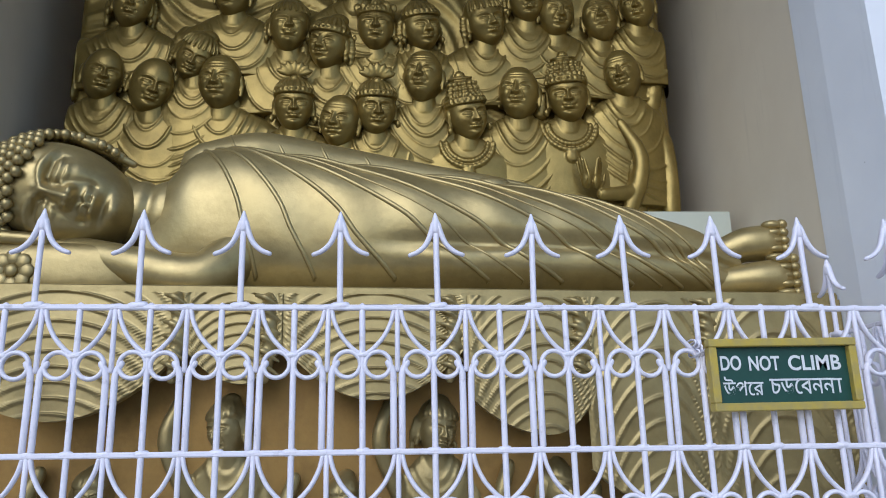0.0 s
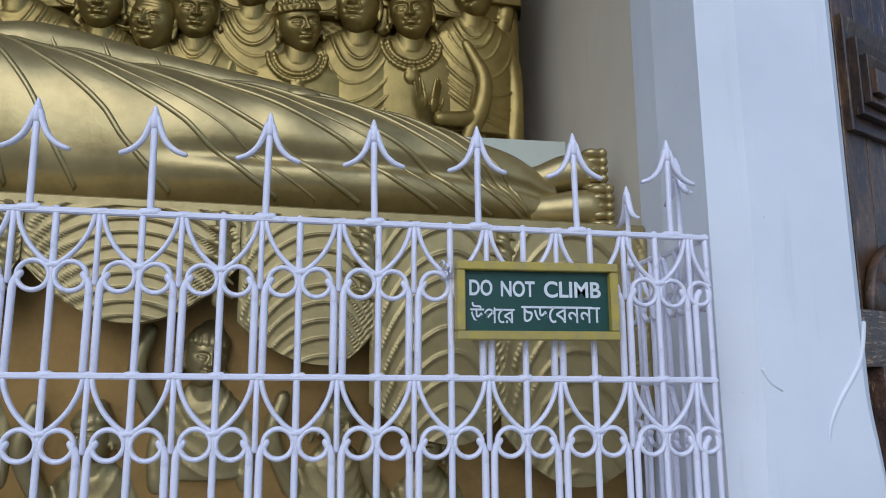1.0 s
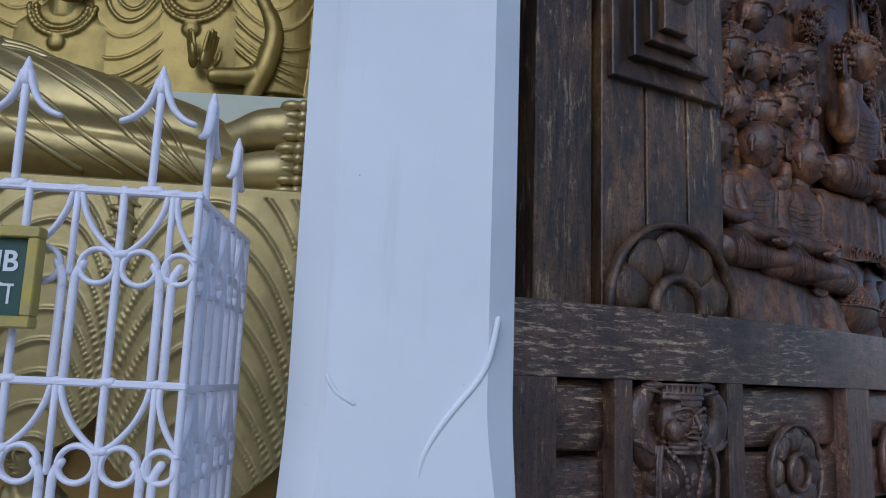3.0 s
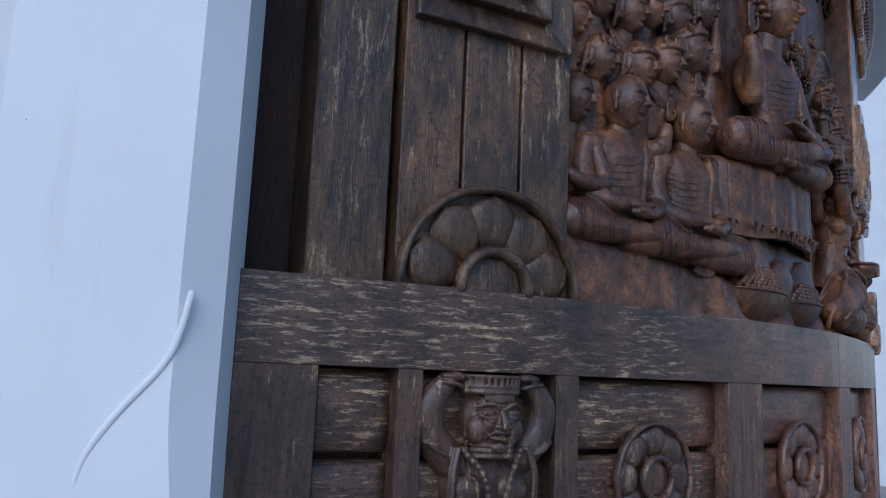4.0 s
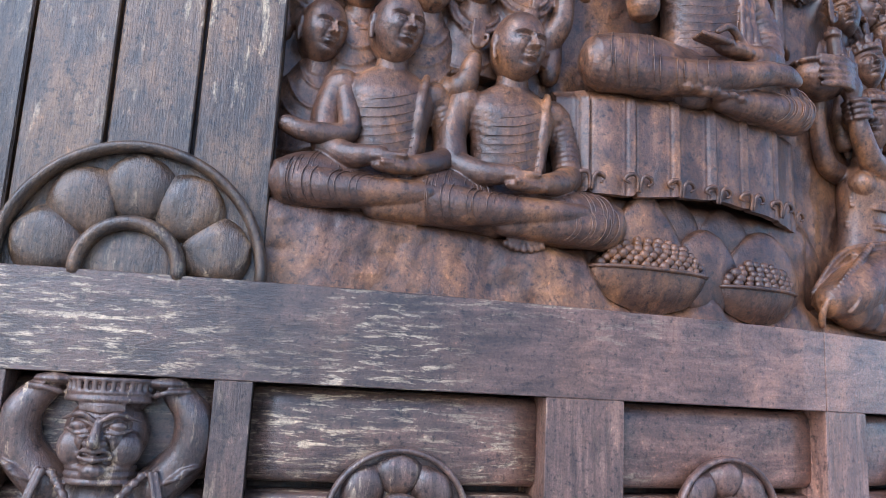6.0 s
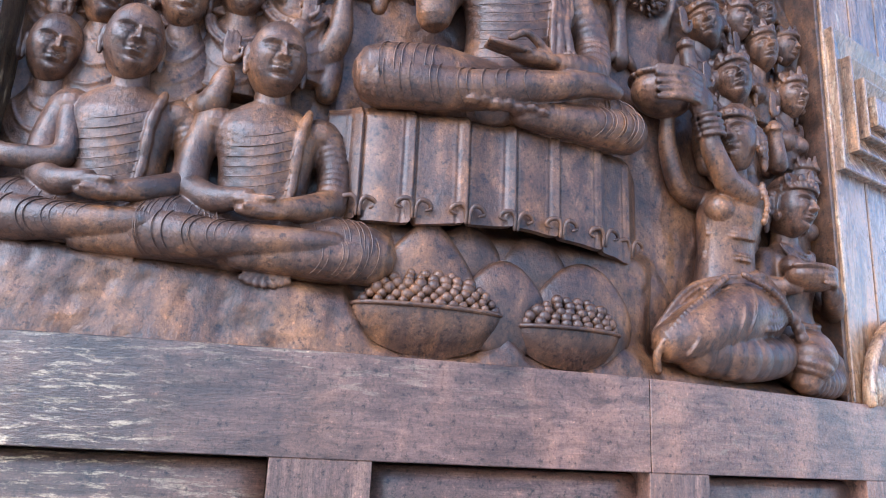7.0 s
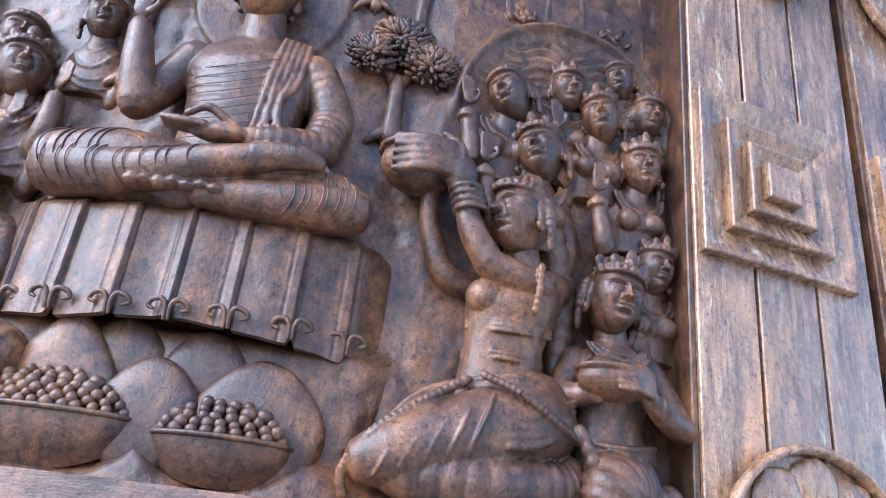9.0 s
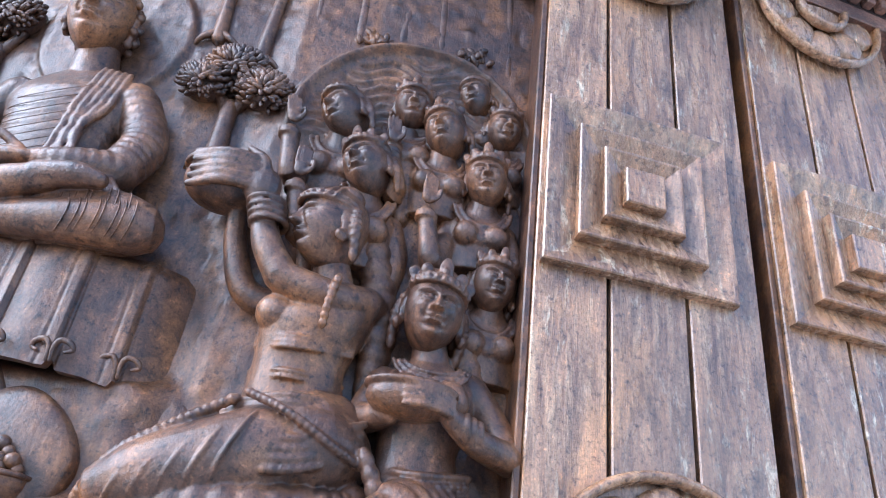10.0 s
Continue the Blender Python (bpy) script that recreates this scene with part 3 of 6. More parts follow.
def moulded(clay, voxel, rounds=2, keep=0.55):
    """Fuses the rolled and pressed pieces of a figure into one carved skin."""
    me = bpy.data.meshes.new("lump")
    F = []
    for Q, _ in clay.Q + clay.T:
        F += Q.tolist()
    me.from_pydata(np.vstack(clay.V).tolist(), [], F)
    tmp = new("lump", me)
    mod = tmp.modifiers.new("skin", "REMESH")
    mod.mode, mod.voxel_size, mod.use_smooth_shade = "VOXEL", voxel, True
    if rounds:
        soft = tmp.modifiers.new("soft", "SMOOTH")
        soft.factor, soft.iterations = 0.5, rounds
    thin = tmp.modifiers.new("thin", "DECIMATE")
    thin.ratio, thin.use_collapse_triangulate = keep, True
    bpy.context.view_layer.update()
    got = bpy.data.meshes.new_from_object(tmp.evaluated_get(bpy.context.evaluated_depsgraph_get()))
    V = np.empty(len(got.vertices) * 3)
    got.vertices.foreach_get("co", V)
    L = np.empty(len(got.loops), dtype=np.int64)
    got.loops.foreach_get("vertex_index", L)
    fused = Clay()
    fused.add(V.reshape(-1, 3), (), L.reshape(-1, 3))
    bpy.data.objects.remove(tmp)
    bpy.data.meshes.remove(me)
    bpy.data.meshes.remove(got)
    if clay.over:
        n = fused.n
        fused.V += clay.over.V
        fused.Q += [(Q + n, s) for Q, s in clay.over.Q]
        fused.T += [(T + n, s) for T, s in clay.over.T]
        fused.n += clay.over.n
    return fused


def part(name, clay, mat, parent=None, label="", mapper=plain):
    ob = new(name, clay if isinstance(clay, bpy.types.Mesh) else mesh_of(name, clay, mat, mapper))
    if parent:
        ob.parent = parent
        if parent.type == "EMPTY":
            ob.matrix_parent_inverse = Matrix.Translation(-parent.location)
    if label:
        ob["label"] = label
    return ob


def thing(name, label, category, group="", kind="", at=(0, 0, 0)):
    ob = new(name)
    ob.location = at
    return tagged(ob, label, category, group, kind)


def boxed(name, dims, mat, parent=None, label="", mapper=plain, b=0.006, step=0.12):
    c = Clay()
    c.box(*dims, b=b, step=step)
    return part(name, c, mat, parent, label, mapper)


# ---- ground and building shell ----
def prism(name, poly, z0, z1, mat, kind="structure", label="", category="", steps=1, parent=None):
    """An upright prism over a plan polygon."""
    c = Clay()
    P = np.array([[(x, y, z) for x, y in poly] for z in np.linspace(z0, z1, steps + 1)])
    c.grid(P, cv=True, smooth=False, caps=True)
    ob = part(name, c, mat, parent)
    return tagged(ob, label, category, "", kind)


g = Clay()
xs = np.concatenate([-np.geomspace(400, 8, 14), np.linspace(-6, 14, 21), np.geomspace(16, 400, 14)])
g.grid(np.stack(np.meshgrid(xs, xs, [0.0], indexing="ij"), -1)[:, :, 0, :], smooth=False)
tagged(part("ground", g, PAVING), "grey stone paving round the shrine", "ground", "", "structure")


def ring_wall(name, s0, s1, d0, d1, z0, z1, mat, label, category, b=0.01):
    ob = boxed(name, (s0, s1, d0, d1, z0, z1), mat, None, "", bend, b, 0.2)
    return tagged(ob, label, category, "", "structure")


ring_wall("wall_drum", 2.62, 10.0, -0.9, -0.36, 0.0, 4.5, WHITE_WALL, "white plastered drum wall behind the timber", "wall")
ring_wall("wall_drum_upper", 2.62, 10.0, -0.9, -0.10, 4.55, 6.4, WHITE_WALL, "white plastered drum wall above the wooden cornice", "wall")
ring_wall("eave", 2.62, 10.0, -0.10, 0.42, 4.60, 4.80, WHITE_WALL, "white plastered eave over the wooden cornice", "eave")
ring_wall("plinth", 2.62, 10.0, -0.36, 0.04, 0.0, 0.72, WHITE_WALL, "white plastered plinth under the timber wall", "plinth")

# the pier between niche and timber, with chamfered corners
PIER = [(1.928, 3.086), (1.952, 2.773), (2.064, 2.677), (2.494, 2.722), (2.576, 2.803), (2.545, 3.085), (2.49, 3.30), (1.935, 3.30)]
LOW = [(1.928, 3.086), (1.940, 2.745), (2.040, 2.664), (2.530, 2.712), (2.590, 2.775), (2.548, 3.085), (2.49, 3.30), (1.935, 3.30)]
# Added backdrop: fills the gap beyond the drum with white instead of sky.
prism("wall_beyond_added", [(6.6, 15.0), (14.0, 15.0), (14.0, 15.3), (6.6, 15.3)], 0.0, 8.0, WHITE_WALL, label="plain white wall added beyond the drum to hide the sky", category="wall")
pier = Clay()
levels = []
for z in np.concatenate([[0.0, 1.2], np.linspace(1.25, 1.85, 14), [6.4]]):
    k = np.clip((z - 1.25) / 0.4, 0, 1)
    k = k * k * (3 - 2 * k)
    levels.append([(*(np.array(a) * (1 - k) + np.array(b) * k), z) for a, b in zip(LOW, PIER)])
pier.grid(np.array(levels), cv=True, smooth=False, caps=True)
pier_ob = tagged(part("wall_pier", pier, WHITE_WALL), "white plastered pier with chamfered corners", "pillar", "", "structure")


def on_pier(f, z, out=0.0):
    a, b = np.array(PIER[2]), np.array(PIER[3])
    p = a + f * (b - a)
    return (p[0], p[1] - out, z)


for pts, r in (([(1.06, 1.87), (1.03, 1.80), (0.99, 1.74), (0.92, 1.69), (0.75, 1.60), (0.63, 1.52), (0.585, 1.46), (0.58, 1.40)], 0.009),
               ([(0.58, 1.40), (0.50, 1.405), (0.40, 1.39), (0.34, 1.36), (0.37, 1.335), (0.5, 1.335), (0.58, 1.35)], 0.008),
               ([(0.58, 1.35), (0.66, 1.335), (0.77, 1.335), (0.80, 1.365), (0.74, 1.395), (0.66, 1.405), (0.58, 1.40)], 0.008),
               ([(0.0, 1.70), (0.06, 1.66), (0.17, 1.63)], 0.007)):
    c = Clay()
    c.tube([on_pier(f, z, 0.0) for f, z in pts], r, 8, 5, squash=0.8)
    part("plaster_ridge", c, WHITE_WALL, pier_ob)
prism("wall_pier_opposite", [(-2.6, 3.3), (-2.59, 2.80), (-2.5, 2.72), (-2.36, 2.69), (-2.30, 2.80), (-2.28, 3.3)], 0, 6.4, WHITE_WALL, label="white plastered pier with chamfered corners", category="pillar")
prism("wall_drum_far_side", [(-2.6, 3.0), (-2.55, 3.3), (-6.6, 6.4), (-6.9, 6.0)], 0, 6.4, WHITE_WALL, label="white plastered drum wall", category="wall")

# niche
prism("wall_niche_side", [(1.93, 3.087), (2.09, 5.9), (2.25, 5.9), (2.25, 3.302), (1.937, 3.302)], 0.0, 5.6, BEIGE_WALL, label="cream painted side wall of the niche", category="wall")
prism("wall_niche_side_opposite", [(-2.29, 3.302), (-2.48, 5.9), (-2.62, 5.9), (-2.62, 3.302)], 0.0, 5.6, BEIGE_WALL, label="cream painted side wall of the niche", category="wall")
prism("wall_niche_back", [(-2.62, 5.904), (2.25, 5.904), (2.25, 6.1), (-2.62, 6.1)], 0.0, 5.6, BEIGE_WALL, label="cream painted back wall of the niche", category="wall")
prism("ceiling", [(-2.62, 2.76), (2.25, 2.76), (2.25, 6.1), (-2.62, 6.1)], 5.604, 6.4, WHITE_WALL, label="white plastered niche ceiling", category="ceiling")
prism("floor", [(-2.28, 2.40), (1.92, 2.40), (1.92, 5.9), (-2.28, 5.9)], 0.0, 1.08, WHITE_WALL, label="white plinth under the reclining statue", category="floor")
prism("ledge", [(-2.27, 4.137), (1.90, 4.137), (1.97, 4.975), (-2.4, 4.975)], 1.084, 2.995, LEDGE_PAINT, label="pale green painted ledge behind the statue", category="ledge")

# ---- niche: gold relief of mourners ----
relief = thing("mourners_relief", "gold painted relief of a crowd of mourners", "relief", at=(-0.15, 4.6, 3.0))


def RY(V):
    """The relief stands in the plane y = 4.62 and keeps within its slab."""
    return np.stack([np.clip(V[:, 0], -2.078, 1.788), 4.62 - 0.7 * V[:, 1], np.maximum(V[:, 2], 2.999)], 1)


def noise_grid(U, Vv, scale, seed=0.0):
    return np.array([noise.noise((u * scale, v * scale, seed)) for u, v in zip(U.ravel(), Vv.ravel())]).reshape(U.shape)


c = Clay()
U, Vv = np.meshgrid(np.linspace(-2.08, 1.79, 220), np.linspace(3.0, 5.35, 130), indexing="ij")
nz = noise_grid(U, Vv, 1.1, 3.0)
nz2 = noise_grid(U, Vv, 2.6, 7.0)
ph = (U * 3.0 + Vv * 4.0 + nz * 7.0)
H = 0.03 * np.abs(np.sin(ph * 2.2)) ** 0.7 + 0.03 * nz2 + 0.015 * np.abs(np.sin(ph * 6.0))
edge = np.minimum.reduce([(U + 2.08) / 0.03, (1.79 - U) / 0.03, (5.35 - Vv) / 0.03, np.full_like(U, 1.0)])
H = np.clip(H, 0, 0.1) * np.clip(edge, 0, 1)
front = np.stack([U, H, Vv], -1)
c.grid(front)
c.box(-2.082, 1.792, -0.22, -0.004, 3.0, 5.352, 0.004, 5)
part("panel", c, GOLD_RELIEF, relief, "", RY)
MOURNERS = [  # along, up, size, yaw, pitch, roll, headgear, stern, width
    (-1.88, 4.01, 0.155, 20, 8, 8, "bald", 0, 2.0), (-1.58, 3.94, 0.165, 25, 12, 14, "bald", 0, 2.1), (-1.15, 3.965, 0.165, -8, 5, 2, "bald", 1, 2.3),
    (-0.735, 4.375, 0.155, 6, 2, 2, "hair", 0, 2.1), (-0.47, 4.255, 0.155, -22, 12, 12, "band", 1, 1.9), (-0.17, 4.39, 0.15, 0, 4, 0, "crown", 0, 2.0),
    (0.13, 4.395, 0.15, 18, 14, -10, "band", 0, 2.0), (0.56, 4.445, 0.155, 14, 12, -14, "hair", 0, 2.1), (1.045, 4.52, 0.15, 10, 10, 4, "bald", 1, 2.0),
    (1.35, 4.485, 0.15, -8, -4, -6, "bald", 1, 2.0), (-0.685, 3.80, 0.15, 4, 10, 0, "fan", 0, 1.9), (-0.39, 3.70, 0.155, -16, 10, 10, "bald", 1, 1.7),
    (-0.17, 3.785, 0.155, 8, 12, 0, "fan", 0, 2.0), (0.14, 4.025, 0.16, -14, 0, 4, "bald", 1, 2.0), (0.41, 3.75, 0.155, 18, 16, -14, "tiara", 0, 2.0),
    (0.765, 3.915, 0.165, -16, 2, 4, "bald", 1, 2.0), (1.085, 3.90, 0.165, -10, 10, -4, "tiara", 0, 2.2), (1.47, 4.07, 0.15, -26, 4, -10, "bald", 1, 1.6),
    (-1.32, 4.14, 0.14, 14, 18, 24, "hair", 0, 1.8), (-1.74, 4.52, 0.15, 10, 5, 10, "hair", 0, 2.2), (-1.1, 4.62, 0.15, -10, 8, 8, "bald", 0, 2.2),
    (0.85, 4.62, 0.15, 0, 8, -4, "hair", 0, 2.0), (1.62, 4.60, 0.15, -20, 8, -6, "bald", 0, 1.8), (-0.3, 4.75, 0.15, 5, 8, 0, "band", 0, 2.0)]
for i, (u, v, size, yaw, pitch, roll, style, stern, wide) in enumerate(MOURNERS):
    c = Clay()
    low = v < 4.2
    size *= 1.13
    bust(c, u, v, 0.115 + (0.06 if v < 3.85 else 0.03 if low else 0.0), size, yaw, pitch, roll, style, stern, wide * 1.12, 4.4 if low else 2.4, 8 if style != "tiara" else 0, chain=style == "tiara")
    if i == 16:
        for sx in (-1, 1):
            hand(c, (1.17 + 0.035 * sx, 0.30, 3.28), 0.13, 8 * sx, 60 * sx)
        c.tube([(1.5, 0.1, 3.5), (1.46, 0.2, 3.25), (1.24, 0.27, 3.2)], [0.05, 0.055, 0.04], 12, 6)
        c.tube([(1.42, 0.16, 3.72), (1.52, 0.2, 3.5), (1.5, 0.22, 3.3), (1.42, 0.2, 3.1)], [0.03, 0.05, 0.055, 0.05], 14, 8, fold=(0.06, 6))
    part("carved_figure", moulded(c, 0.0062, 1, 0.32), GOLD_RELIEF, relief, "", RY)

# ---- niche: the reclining statue, one mesh ----
c = Clay()
TOP = 2.335
tx = np.array([-1.25, -1.05, -0.8, -0.36, -0.06, 0.4, 0.85, 1.15, 1.45, 1.58, 1.70])
tz = np.array([2.88, 3.16, 3.17, 3.10, 3.05, 2.99, 2.92, 2.84, 2.74, 2.66, 2.58])
ty = np.array([0.26, 0.33, 0.37, 0.37, 0.38, 0.37, 0.35, 0.33, 0.29, 0.25, 0.20])
X = np.linspace(-1.25, 1.62, 560)[:, None]
A = np.linspace(-np.pi * 0.5, np.pi * 1.5, 170, endpoint=False)[None, :]
zt, hw = np.interp(X[:, 0], tx, tz)[:, None], np.interp(X[:, 0], tx, ty)[:, None]
ker = np.hanning(41)[:, None]
zt = np.apply_along_axis(lambda q: np.convolve(np.pad(q, 20, mode="edge"), ker[:, 0] / ker.sum(), "valid"), 0, zt)
hw = np.apply_along_axis(lambda q: np.convolve(np.pad(q, 20, mode="edge"), ker[:, 0] / ker.sum(), "valid"), 0, hw)
hh = (zt - TOP) / 2
ca, sa = np.cos(A), np.sin(A)
gain = np.ones_like(X + A)
up = np.clip(sa, -1, 1)
# the crease between the two legs
legs = np.clip((X + 0.25) / 0.5, 0, 1)
gain -= 0.10 * legs * bell(up + 0.10 - 0.10 * (X - 0.5), 0.09) * np.clip(ca * 3, 0, 1)
gain += 0.06 * legs * bell(up + 0.45, 0.22) * np.clip(ca * 3, 0, 1)
gain += 0.012 * np.sin(X * 17 + up * 4) * np.clip(ca * 2, 0, 1)
Y = 3.74 - hw * np.sign(ca) * np.abs(ca) ** 0.85 * gain
Z = TOP + hh + hh * np.sign(sa) * np.abs(sa) ** 0.8 * np.where(sa > 0, 1 + (gain - 1) * 0.7, 1)
c.grid(np.stack([X + 0 * Y, Y, Z], -1), cv=True, caps=True)
SKIN = np.stack([X + 0 * Y, Y, Z], -1)


def on_body(x, a, lift=0.0):
    """The point of the robe at x along the body and a round it."""
    i = np.clip((x + 1.25) / 2.87 * 559, 0, 558.99)
    k = np.clip((a + np.pi / 2) / (2 * np.pi) * 170, 0, 168.99)
    i0, k0 = int(i), int(k)
    fi, fk = i - i0, k - k0
    p = (SKIN[i0, k0] * (1 - fi) + SKIN[i0 + 1, k0] * fi) * (1 - fk) + (SKIN[i0, k0 + 1] * (1 - fi) + SKIN[i0 + 1, k0 + 1] * fi) * fk
    return p - np.array((0, lift * math.cos(a), -lift * math.sin(a)))


# ridges of the robe: long runs from the shoulder that turn down over the flank
FOLDS = [(-1.06, 0.34, 12), (-1.03, 0.55, 12), (-1.0, 0.85, 13), (-0.96, 1.20, 13), (-0.70, 1.28, 13), (-0.38, 1.30, 13), (-0.02, 1.2, 13), (0.36, 1.0, 12), (0.72, 0.72, 11), (1.0, 0.46, 10), (-0.85, 1.25, 7), (-0.2, 1.27, 7), (0.55, 0.86, 6)]
for x0, reach, thick in FOLDS:
    pts = []
    for a in np.linspace(radians(84), radians(-42), 34):
        u1 = math.sin(a)
        x = x0 + reach * min(1.2, max(0.0, (1 - u1) / 1.35)) ** 0.62 - 0.08 * max(0.0, -u1) ** 2
        if -1.24 < x < 1.6:
            pts.append(on_body(x, a, -0.002))
    c.tube(pts, [0.004] + [thick * 0.001] * (len(pts) - 2) + [0.004], 10, 3)
# upper arm along the flank, ending in a flat hand
ARM = [(-1.02, 3.70, 3.08), (-0.75, 3.76, 3.16), (-0.36, 3.82, 3.12), (0.0, 3.84, 3.07), (0.30, 3.84, 3.04), (0.5, 3.84, 3.03)]
c.tube(ARM, [0.13, 0.135, 0.125, 0.11, 0.085, 0.06], 30, 12)
for q in range(6):
    x = -0.95 + 0.22 * q
    y, z, r = (np.interp(x + 0.1, [p[0] for p in ARM], [p[1] for p in ARM]), np.interp(x + 0.1, [p[0] for p in ARM], [p[2] for p in ARM]), np.interp(x + 0.1, [-1.02, -0.36, 0.5], [0.132, 0.126, 0.062]))
    c.tube([(x + 0.05 + 0.14 * (t / 9) ** 1.5, y - r * math.sin(0.35 + t * 0.27), z + r * math.cos(0.35 + t * 0.27)) for t in range(10)], 0.010, 9, 3)
for k, (dz, ln) in enumerate(((0.045, 0.30), (0.02, 0.33), (-0.005, 0.31), (-0.03, 0.26))):
    c.tube([(0.46, 3.80 - 0.012 * k, 3.01 + dz), (0.62, 3.80 - 0.012 * k, 2.995 + dz * 0.7), (0.46 + ln, 3.80 - 0.012 * k, 2.945 + dz * 0.6)], [0.026, 0.023, 0.015], 8, 5)
c.ball((0.44, 3.80, 3.02), (0.12, 0.06, 0.06))
# neck, chest and the arm that bears the head
c.tube([(-1.42, 3.58, 2.84), (-1.25, 3.62, 2.80), (-1.05, 3.66, 2.78)], [0.16, 0.17, 0.24], 24, 6, fold=(0.07, 4))
c.tube([(-0.80, 3.50, 2.58), (-0.95, 3.40, 2.45), (-1.22, 3.40, 2.50), (-1.48, 3.42, 2.575), (-1.72, 3.42, 2.615)], [0.13, 0.115, 0.095, 0.07, 0.05], 20, 8)
for k in range(4):
    c.tube([(-1.62, 3.36 + 0.04 * k, 2.615), (-1.80, 3.35 + 0.04 * k, 2.63), (-2.0, 3.37 + 0.04 * k, 2.632)], [0.032, 0.03, 0.022], 8, 5)
# feet
for k, (z0, y0) in enumerate(((2.445, 3.50), (2.635, 3.56))):
    c.tube([(1.38, y0 + 0.08, z0 - 0.05 * k - 0.01), (1.56, y0 + 0.04, z0 - 0.03 * k), (1.68, y0 + 0.01, z0 + 0.005), (1.78, y0, z0 + 0.012)], [0.085, 0.074, 0.088, 0.092], 18, 6)
    for j in range(5):
        z = z0 - 0.072 + 0.041 * j
        c.ball((1.80, y0 - 0.045, z), (0.052, 0.045, 0.0215 + 0.0012 * j), 12, 9)
        c.ball((1.845, y0 - 0.06, z), (0.028, 0.034, 0.0225 + 0.0012 * j), 12, 9)
# the head: face towards the front, crown to the side
hc, hs = np.array((-1.60, 3.52, 2.86)), 0.355
HM = np.array([[1, 0, 0], [0, -1, 0], [0, 0, 1]]) @ turn(-9, 14, -72)
F = FACES[0]
c.grid((F * np.array((0.98, 0.95, 1.0))) @ (HM * hs).T + hc, cv=True)
for sx in (-1, 1):
    c.ball(hc + HM @ np.array((0.80 * sx, -0.1, 0.0)) * hs, np.array((0.08, 0.2, 0.28)) * hs, 10, 8, HM)
    c.tube([hc + HM @ np.array((0.79 * sx, -0.08, -0.1)) * hs, hc + HM @ np.array((0.72 * sx, -0.10, -0.6)) * hs], [0.075 * hs, 0.05 * hs], 9, 4)
for i in range(640):
    zz = 1 - 2 * (i + 0.5) / 640
    ph = i * 2.39996
    rr = math.sqrt(1 - zz * zz)
    px, py = rr * math.sin(ph), rr * math.cos(ph)
    if zz > 0.40 + 0.12 * (abs(px) < 0.5) * (0.5 - abs(px)) or (py < 0.1 and zz > -0.5):
        c.ball(hc + HM @ np.array((0.83 * px, 0.88 * py, 1.02 * zz)) * hs, 0.072 * hs, 8, 6)
c.ball(hc + HM @ np.array((0, -0.15, 1.0)) * hs, 0.34 * hs, 14, 9)
for i in range(70):
    ph, rr = i * 2.39996, math.sqrt((i + 0.5) / 70)
    c.ball(hc + HM @ np.array((0.35 * rr * math.sin(ph), -0.15 + 0.35 * rr * math.cos(ph), 1.0 + 0.33 * math.sqrt(1 - rr * rr))) * hs, 0.06 * hs, 7, 5)
statue = tagged(part("reclining_statue", c, GOLD), "large gold painted reclining statue with draped robe", "statue")

# pillow
c = Clay()
e = np.linspace(-np.pi / 2, np.pi / 2, 30)[:, None]
a = np.linspace(0, 2 * np.pi, 60, endpoint=False)[None, :]
sp = lambda q, k: np.sign(q) * np.abs(q) ** k
px = -1.72 + 0.56 * sp(np.cos(e), 0.4) * sp(np.cos(a), 0.4)
py = 3.62 + 0.30 * sp(np.cos(e), 0.4) * sp(np.sin(a), 0.4)
pz = 2.485 + 0.148 * sp(np.sin(e), 0.6) + 0 * a
c.grid(np.stack([px, py, pz], -1), cv=True)
pillow = tagged(part("pillow", c, GOLD_CLOTH), "gold painted carved pillow under the statue's head", "pillow")
c = Clay()
for k in range(8):
    q = k * math.pi / 4
    c.ball((-1.72 + 0.06 * math.cos(q), 3.318, 2.47 + 0.06 * math.sin(q)), (0.036, 0.014, 0.036), 9, 6)
c.ball((-1.72, 3.312, 2.47), (0.03, 0.018, 0.03), 9, 6)
part("flower_ornament", c, GOLD_CLOTH, pillow)

# ---- niche: couch with carved hanging cloth ----
couch = thing("couch", "gold painted couch with carved swags of cloth", "couch", at=(-0.05, 3.7, 1.08))


def FY(V):
    """The couch's front; its top dips a little towards the feet."""
    return np.stack([V[:, 0], 3.27 - V[:, 1], V[:, 2] + 0.02 * (1.93 - V[:, 0]) * np.clip((V[:, 2] - 1.084) / 1.2, 0, 1)], 1)



